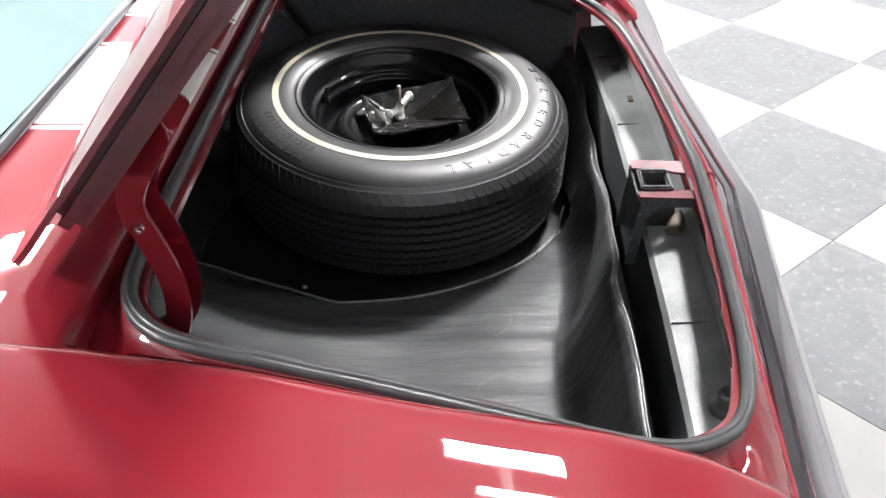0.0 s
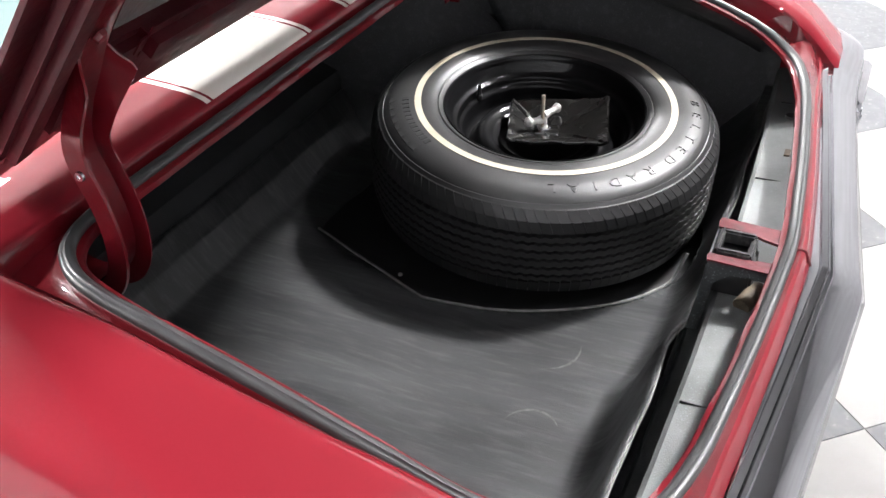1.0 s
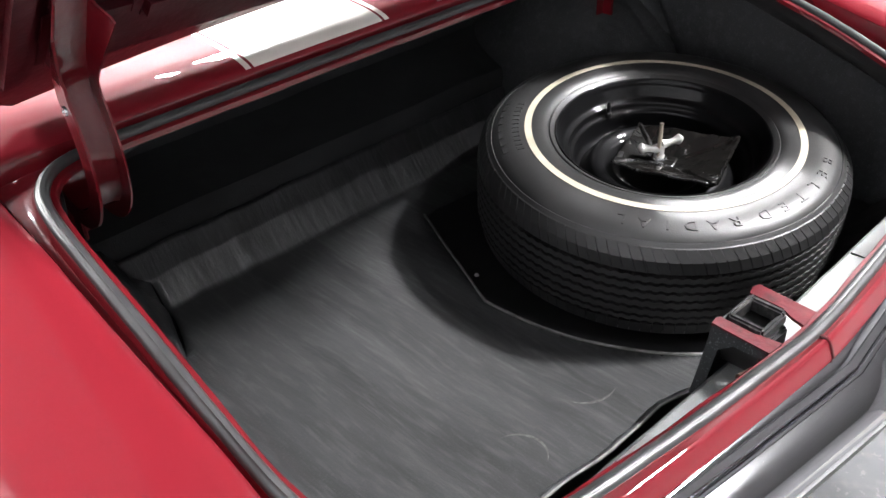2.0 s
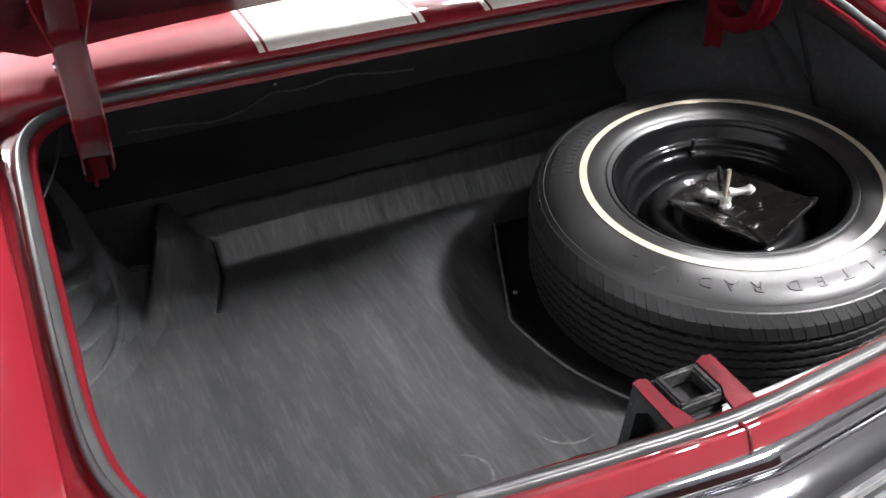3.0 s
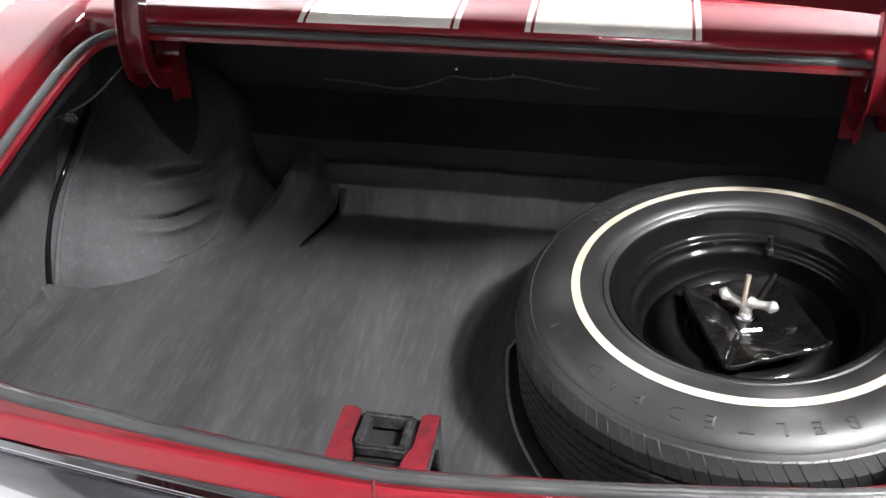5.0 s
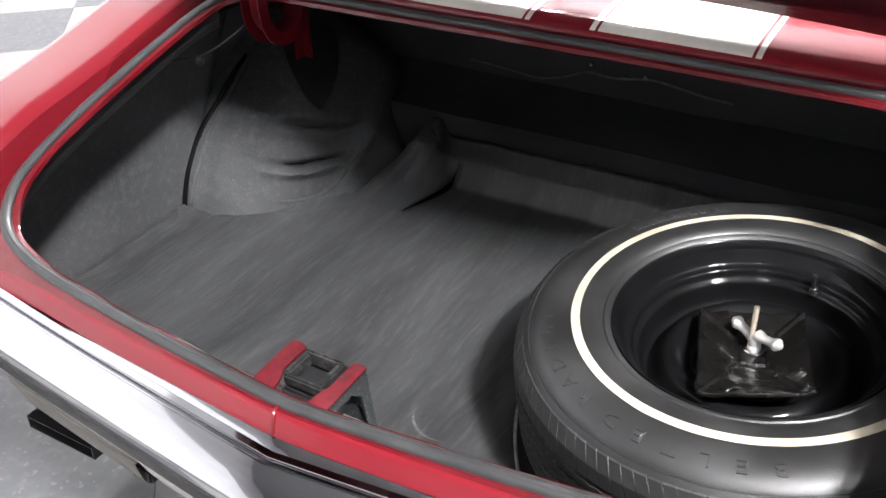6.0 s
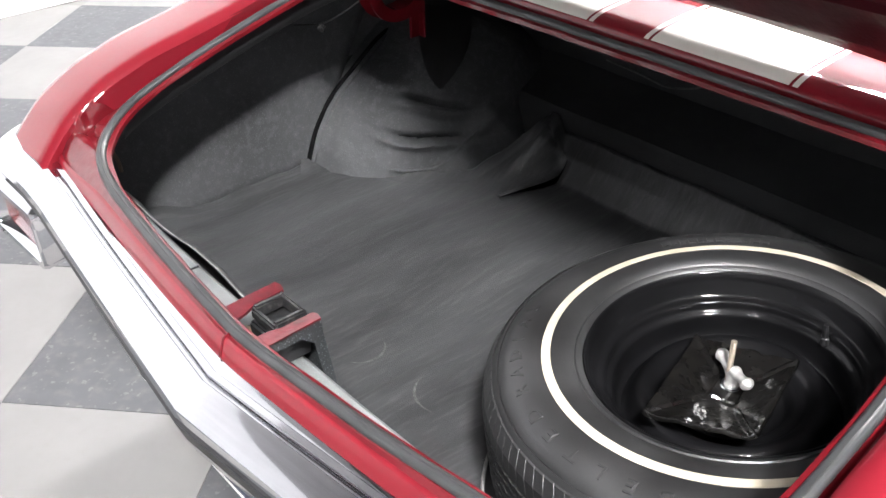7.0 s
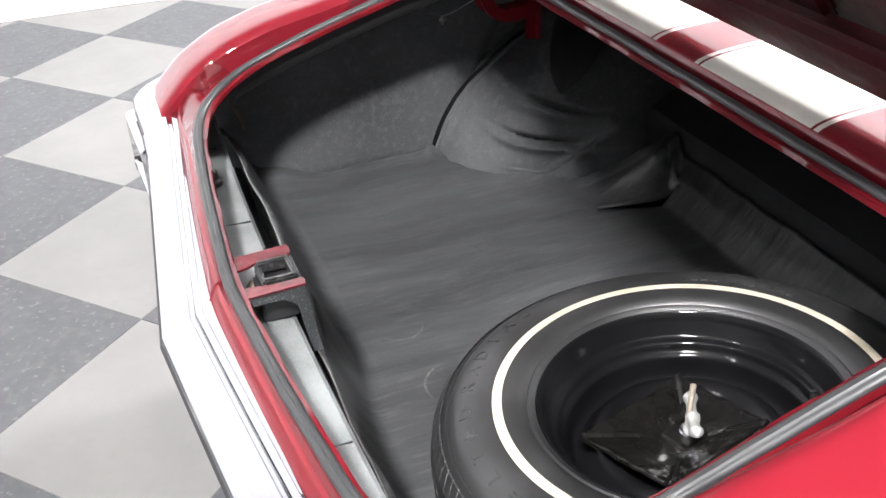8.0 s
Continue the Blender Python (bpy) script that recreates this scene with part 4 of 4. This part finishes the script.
for x in (-0.62, -0.30, 0.30, 0.62):
    slab("ledge_seam", (x - 0.0008, 0.036, 0.6975), (x + 0.0008, 0.100, 0.7015), SPLATTER_DARK, car)
v_, f_ = lathe([(0.0, 0.03), (0.010, 0.03), (0.014, 0.026), (0.016, 0.012), (0.022, 0.008), (0.022, 0.0)], 24)
for x in (-0.47,):
    part("rubber_stop", [(x + a, 0.062 + b, 0.700 + c) for a, b, c in v_], f_, SEAL, car, "round black rubber stop")
v_, f_ = lathe([(0.0, 0.004), (0.011, 0.004), (0.012, 0.0)], 18)
part("ledge_hole", [(0.56 + a, 0.072 + b, 0.700 + c) for a, b, c in v_], f_, BLACK_DULL, car, "dark round hole in the ledge")
slab("ledge_slot", (0.395, 0.056, 0.6995), (0.42, 0.066, 0.7035), RUST, car, "rusty slot in the ledge", bevel=0.001)

# ---- latch ----
XC = -0.024


def plate_of(bm, outline, z0, z1):
    a = [bm.verts.new((x, y, z0 + dz)) for x, y, dz in outline]
    b = [bm.verts.new((x, y, z1 + dz)) for x, y, dz in outline]
    bm.faces.new(list(reversed(a)))
    bm.faces.new(b)
    for i in range(len(outline)):
        k = (i + 1) % len(outline)
        bm.faces.new((a[i], a[k], b[k], b[i]))


bm = bmesh.new()
for sx in (-1, 1):
    sub = [(0.036, 0.767), (0.116, 0.769), (0.133, 0.645), (0.117, 0.645), (0.104, 0.735), (0.084, 0.752), (0.036, 0.752)]
    x = XC + sx * 0.058
    a = [bm.verts.new((x, y, z)) for y, z in sub]
    b = [bm.verts.new((x - sx * 0.0028, y, z)) for y, z in sub]
    bm.faces.new(a)
    bm.faces.new(list(reversed(b)))
    for i in range(len(sub)):
        k = (i + 1) % len(sub)
        bm.faces.new((a[i], b[i], b[k], a[k]))
box_bm(bm, (XC - 0.058, 0.116, 0.645), (XC + 0.058, 0.1195, 0.763), 0.001)
bracket = part_bm("latch_support", bm, SPLATTER_DARK, car, "dark speckled latch support plate")
for sx in (-1, 1):
    bm = bmesh.new()
    pts = [(0.058, 0.026, -0.004), (0.058, 0.118, 0.0), (0.046, 0.120, 0.0), (0.036, 0.118, -0.003), (0.036, 0.070, -0.004), (0.029, 0.054, -0.006), (0.024, 0.026, -0.008)]
    pts = [(XC + sx * x, y, dz) for x, y, dz in pts]
    plate_of(bm, pts if sx < 0 else pts[::-1], 0.768, 0.772)
    part_bm("latch_arm", bm, LATCH_RED, bracket, "chipped red latch arm")
bm = bmesh.new()
for lo, hi in (((-0.031, 0.062, 0.752), (-0.0205, 0.112, 0.773)), ((0.0205, 0.062, 0.752), (0.031, 0.112, 0.773)), ((-0.031, 0.060, 0.752), (0.031, 0.069, 0.768)), ((-0.031, 0.106, 0.752), (0.031, 0.113, 0.775))):
    box_bm(bm, (XC + lo[0], lo[1], lo[2]), (XC + hi[0], hi[1], hi[2]), 0.003)
part_bm("striker", bm, STRIKER, bracket, "worn grey metal striker frame")
slab("lock_body", (XC - 0.034, 0.056, 0.700), (XC + 0.034, 0.113, 0.748), BLACK_DULL, bracket, "dark lock body", bevel=0.004)
v_, f_ = tube([(-0.03, 0.046, 0.70), (-0.06, 0.052, 0.712), (-0.085, 0.062, 0.706)], 0.013, 12)
part("release_lever", v_, f_, RUST, bracket, "rusty release lever")

# ---- spare wheel ----
spare = thing("spare_wheel", (0.414, 0.523, 0.48), "black spare wheel with cream-striped tyre lying in the trunk", "spare wheel")
TILT = Matrix.Translation((0.414, 0.523, 0.7243)) @ Vector((0, 0, 1)).rotation_difference(Vector((-0.0816, -0.0635, 1))).to_matrix().to_4x4()


def wheel_part(name, verts, faces, mats, label="", sharp=35, slots=None, parent=None):
    return part(name, [TILT @ Vector(v) for v in verts], faces, mats, parent or spare, label, sharp, slots)


side = [(0.196, -0.016), (0.202, -0.006), (0.209, -0.003), (0.2115, -0.0055), (0.214, -0.002), (0.225, 0.0015), (0.236, 0.003), (0.2440, 0.0028)]
side2 = [(0.2440, 0.0040), (0.2568, 0.0034), (0.2568, 0.0023), (0.272, 0.0035), (0.290, 0.002), (0.305, -0.004), (0.316, -0.012), (0.318, -0.0148), (0.320, -0.014), (0.328, -0.022), (0.3355, -0.032), (0.3385, -0.038)]
N = 128
v_, f_ = lathe(side + side2, N)
slots = [1 if min(a // N for a in f) == len(side) else 0 for f in f_]
tyre = wheel_part("tyre", v_, f_, [TYRE, WALL_BAND], "black tyre with a thin cream stripe", 45, slots)
low = [(0.3385, -0.192), (0.332, -0.205), (0.30, -0.225), (0.25, -0.228), (0.20, -0.215)]
v_, f_ = lathe(low, 96)
wheel_part("lower_sidewall", v_, f_, TYRE, parent=tyre)
# carcass under the tread
v_, f_ = lathe([(0.3375, -0.036), (0.336, -0.045), (0.3355, -0.18), (0.337, -0.193)], 96)
wheel_part("tread_base", v_, f_, TREAD, parent=tyre)
# tread: shoulder blocks and zigzag ribs
vs, fs = [], []


def block(ring):
    b = len(vs)
    vs.extend(ring)
    fs.extend([(b, b + 1, b + 2, b + 3), (b + 4, b + 7, b + 6, b + 5), (b, b + 4, b + 5, b + 1), (b + 1, b + 5, b + 6, b + 2), (b + 2, b + 6, b + 7, b + 3), (b + 3, b + 7, b + 4, b)])


def on(r, a, z):
    return (r * math.cos(a), r * math.sin(a), z)


NB = 112
step = 2 * math.pi / NB
for low_side in (0, 1):
    vs, fs = [], []
    w, sk = 0.91 * step, 0.95 * step
    if low_side:
        block([on(0.3355, 0, -0.172), on(0.3355, w, -0.172), on(0.333, w, -0.20), on(0.333, 0, -0.20), on(0.345, 0, -0.173), on(0.345, w, -0.173), on(0.3385, w, -0.199), on(0.3385, 0, -0.199)])
    else:
        block([on(0.327, 0, -0.018), on(0.327, w, -0.018), on(0.333, w + 0.6 * sk, -0.040), on(0.333, 0.6 * sk, -0.040),
               on(0.3295, 0, -0.0195), on(0.3295, w, -0.0195), on(0.3415, w + 0.6 * sk, -0.038), on(0.3415, 0.6 * sk, -0.038)])
        block([on(0.333, 0.6 * sk, -0.040), on(0.333, w + 0.6 * sk, -0.040), on(0.3355, w + sk, -0.060), on(0.3355, sk, -0.060),
               on(0.3415, 0.6 * sk, -0.038), on(0.3415, w + 0.6 * sk, -0.038), on(0.3455, w + sk, -0.059), on(0.3455, sk, -0.059)])
    me = mesh_of("tread_block", vs, fs)
    me.materials.append(TREAD if low_side else TYRE)
    for i in range(NB):
        ob = new("tread_block", me)
        ob.parent = tyre
        ob.matrix_basis = TILT @ Matrix.Rotation(step * i + (0.0015 if i % 3 else 0.0), 4, "Z")
NZ = 440
for zc, w in ((-0.0735, 0.0065), (-0.0915, 0.0068), (-0.110, 0.007), (-0.1285, 0.007), (-0.147, 0.0068), (-0.163, 0.005)):
    vs, fs = [], []
    for i in range(NZ):
        a = 2 * math.pi * i / NZ
        zz = zc + 0.0012 * (1 if i % 4 < 2 else -1)
        cut = 0.0 if i % 4 else 0.0006
        vs += [on(0.335, a, zz + w), on(0.3455 - cut, a, zz + w - 0.001), on(0.3462 - cut, a, zz), on(0.3455 - cut, a, zz - w + 0.001), on(0.335, a, zz - w)]
    fs = [tuple(reversed(f)) for f in grid_faces(NZ, 5, wrap_rows=True)]
    wheel_part("tread_rib", vs, fs, TREAD, sharp=25, parent=tyre)


# raised lettering, tops outward
def letters(text, start, step, radius, size):
    for i, ch in enumerate(text):
        vs, fs = [], []
        cu = bpy.data.curves.new("glyph", "FONT")
        cu.body, cu.size, cu.extrude, cu.align_x = ch, size, 0.0013, "CENTER"
        cu.resolution_u = 2
        tmp = new("glyph", cu)
        dep = bpy.context.evaluated_depsgraph_get()
        me = bpy.data.meshes.new_from_object(tmp.evaluated_get(dep))
        a = radians(start - step * i)
        turn = Matrix.Rotation(a - math.pi / 2, 4, "Z")
        b = 0
        for v in me.vertices:
            p = turn @ Vector((v.co.x * 1.25, radius + v.co.y, 0))
            r = math.hypot(p.x, p.y)
            p.z = lerp([(0.27, 0.0036), (0.290, 0.0022), (0.305, -0.0036), (0.316, -0.0115)], r) + v.co.z + 0.0002
            vs.append(p)
        fs += [tuple(b + k for k in f.vertices) for f in me.polygons]
        bpy.data.objects.remove(tmp)
        bpy.data.meshes.remove(me)
        bpy.data.curves.remove(cu)
        wheel_part("letter", vs, fs, LETTER, "raised moulded letter", 30, parent=tyre)


letters("BELTED", -69, 8.4, 0.283, 0.026)
letters("RADIAL", -121.5, 7.4, 0.283, 0.026)
vs, fs = [], []
for k, (r0, r1, n, a_lo, a_hi) in enumerate(((0.288, 0.306, 8, 112, 149), (0.268, 0.281, 12, 113, 149))):
    for i in range(n):
        vs, fs = [], []
        a0 = radians(a_lo + (a_hi - a_lo) * i / n)
        a1 = a0 + radians((a_hi - a_lo) / n * 0.62)
        zz = 0.0036 if k else 0.0006
        block([on(r0, a0, -0.006), on(r0, a1, -0.006), on(r1, a1, -0.010), on(r1, a0, -0.010), on(r0, a0, zz + 0.002 - 0.0006), on(r0, a1, zz + 0.002 - 0.0006), on(r1, a1, zz - (0.004 if not k else 0.0)), on(r1, a0, zz - (0.004 if not k else 0.0))])
        wheel_part("moulded_mark", vs, fs, LETTER, "raised moulded bar", 30, parent=tyre)

# steel rim
rim = [(0.199, -0.018), (0.2005, -0.010), (0.1985, -0.006), (0.1955, -0.008), (0.1935, -0.0175), (0.192, -0.0215), (0.188, -0.0285), (0.1845, -0.0385), (0.1815, -0.0420), (0.1775, -0.0440), (0.1735, -0.0450), (0.1712, -0.0480), (0.1705, -0.0530), (0.1690, -0.0575), (0.1655, -0.0600), (0.1622, -0.0625),
       (0.1608, -0.067), (0.1605, -0.078), (0.1585, -0.090), (0.155, -0.098), (0.150, -0.1015), (0.145, -0.099), (0.138, -0.089), (0.130, -0.0755), (0.122, -0.0695), (0.112, -0.071), (0.104, -0.079), (0.098, -0.0835), (0.090, -0.0825), (0.083, -0.087), (0.077, -0.099), (0.070, -0.106), (0.055, -0.108), (0.030, -0.108), (0.0005, -0.108)]
v_, f_ = lathe(rim, 120)
wheel = wheel_part("rim", v_, f_, BLACK, "glossy black steel rim", 50)
valve_a = math.atan2(0.676 + 0.013 - 0.523, 0.465 - 0.414)
v_, f_ = lathe([(0.0, 0.034), (0.0035, 0.034), (0.0042, 0.022), (0.0042, 0.012), (0.006, 0.010), (0.007, 0.0)], 14)
wheel_part("valve_stem", [(0.165 * math.cos(valve_a) + a, 0.165 * math.sin(valve_a) + b, c - 0.062) for a, b, c in v_], f_, BLACK_DULL, "black rubber valve stem", parent=wheel)
# clamp plate: square with four pressed ridges
clamp = thing("clamp_plate", (0.414, 0.523, 0.63), "black pressed steel hold-down plate on the spare wheel", "hold-down plate")
vs, n = [], 81
CORNER_Z = ((0.670, 0.668), (0.6975, 0.684))
for i in range(n):
    for j in range(n):
        u, v = -1 + 2 * i / (n - 1), -1 + 2 * j / (n - 1)
        r = max(abs(u), abs(v))
        a, b = (u + 1) / 2, (v + 1) / 2
        rim_z = (CORNER_Z[0][0] * (1 - b) + CORNER_Z[0][1] * b) * (1 - a) + (CORNER_Z[1][0] * (1 - b) + CORNER_Z[1][1] * b) * a
        diag = abs(abs(u) - abs(v))
        z = 0.6565 if r < 0.24 else 0.6535 + (rim_z - 0.6535) * (r - 0.24) / 0.76
        z += 0.0050 * math.exp(-(diag / 0.055) ** 2) * min(1.0, max(0.0, r - 0.24) * 4) - (0.004 if r > 0.98 else 0.0) + 0.004 * max(0.0, r - 0.8) * 5 * noise.noise(Vector((u * 3.5, v * 3.5, 9))) + 0.0008 * noise.noise(Vector((u * 3, v * 3, 1)))
        p = Matrix.Rotation(radians(16), 3, "Z") @ Vector((u * 0.0735, v * 0.098, 0))
        vs.append((0.425 + p.x - 0.005 * (1 - r), 0.497 + p.y + 0.030 * (1 - r), z))
ob = part("plate", vs, grid_faces(n, n), PLATE_BLACK, clamp, sharp=20)
sol = ob.modifiers.new("thick", "SOLIDIFY")
sol.thickness, sol.offset = 0.0025, -1
v_, f_ = lathe([(0.0005, 0.663), (0.014, 0.663), (0.0155, 0.661), (0.0155, 0.655)], 20)
part("washer", [(0.4205 + a, 0.5285 + b, c) for a, b, c in v_], f_, CHROME_DULL, clamp, "small bright washer")

# wing nut on its stud
nut = thing("wing_nut", (0.4205, 0.5285, 0.66), "silver wing nut on a threaded stud", "wing nut")
prof = [(0.0005, 0.735)]
z = 0.734
while z > 0.640:
    prof += [(0.0042, z), (0.0036, z - 0.0009)]
    z -= 0.0018
prof.append((0.004, 0.636))
v_, f_ = lathe(prof, 12)
part("stud", [(0.4145 + a, 0.5268 + b, c) for a, b, c in v_], f_, STUD, nut, "threaded stud")
v_, f_ = lathe([(0.004, 0.686), (0.0065, 0.686), (0.0085, 0.682), (0.009, 0.674), (0.0085, 0.668), (0.0105, 0.665), (0.0105, 0.662), (0.004, 0.661)], 18)
part("hub", [(0.4205 + a, 0.5285 + b, c) for a, b, c in v_], f_, STEEL, nut)
ex = Vector((0.867, -0.50, 0)).normalized()
for sgn in (-1, 1):
    vs = []
    line = spline([(0.002, 0, 0.683), (0.012, 0, 0.6835), (0.023, 0, 0.686), (0.032, 0, 0.688), (0.038, 0, 0.689), (0.0465, 0, 0.690)], 6)
    for q in line:
        w = 0.0066 + 0.0034 * math.exp(-((q.x - 0.037) / 0.006) ** 2) + 0.0025 * math.exp(-((q.x - 0.004) / 0.008) ** 2)
        if q.x > 0.037:
            w *= math.sqrt(max(0.002, 1 - ((q.x - 0.037) / 0.0098) ** 2))
        c = Vector((0.4205, 0.5285, 0)) + ex * (sgn * q.x) + Vector((0, 0, q.z + 0.004 * sgn))
        sd = Vector((-ex.y, ex.x, 0))
        for j in range(12):
            a = 2 * math.pi * j / 12
            vs.append(c + sd * (w * math.cos(a)) + Vector((0, 0, w * math.sin(a))))
    m = len(line)
    part("wing", vs, grid_faces(m, 12, wrap=True) + [tuple(range(12)), tuple(range((m - 1) * 12, m * 12))], STEEL, nut)

# road wheels that carry the car
for sx in (-1, 1):
    road = [(0.0, 0.06), (0.15, 0.06), (0.17, 0.05), (0.18, 0.06), (0.26, 0.068), (0.295, 0.05), (0.30, 0.0), (0.295, -0.05), (0.26, -0.068), (0.18, -0.06), (0.0, -0.055)]
    v_, f_ = lathe(road, 48)
    part("road_wheel", [(sx * 0.835 + c, 1.07 + a, FLOOR + 0.30 + b) for a, b, c in v_], f_, TREAD, car, "black road wheel")

# ---- floor tiles ----
D, ROT = 0.8361, radians(-2.946)
HALF = D / 2 - 0.0012


def tile_mesh(name, mat):
    r, b = HALF, HALF - 0.0008
    vs = [(r, 0, -0.0035), (0, r, -0.0035), (-r, 0, -0.0035), (0, -r, -0.0035), (r, 0, -0.001), (0, r, -0.001), (-r, 0, -0.001), (0, -r, -0.001), (b, 0, 0), (0, b, 0), (-b, 0, 0), (0, -b, 0)]
    fs = [(8, 9, 10, 11)] + [(k + o, (k + 1) % 4 + o, (k + 1) % 4 + o + 4, k + o + 4) for o in (0, 4) for k in range(4)]
    me = mesh_of(name, vs, fs)
    me.materials.append(mat)
    return me


LIGHT_TILE, DARK_TILE = tile_mesh("light_tile", TILE_LIGHT), tile_mesh("dark_tile", TILE_DARK)
for i in range(-5, 9):
    for j in range(-12, 9):
        for off, me in ((0.0, LIGHT_TILE), (0.5, DARK_TILE)):
            u, v = (i + 0.5 + off) * D, (j + off) * D
            x = -1.1298 + u * math.cos(ROT) - v * math.sin(ROT)
            y = -0.1255 + u * math.sin(ROT) + v * math.cos(ROT)
            if X0 - 0.1 < x < 5.3 and -3.6 < y < 3.2:
                ob = new("tile", me)
                ob.location, ob.rotation_euler = (x, y, FLOOR), (0, 0, ROT)
                ob.parent = floor
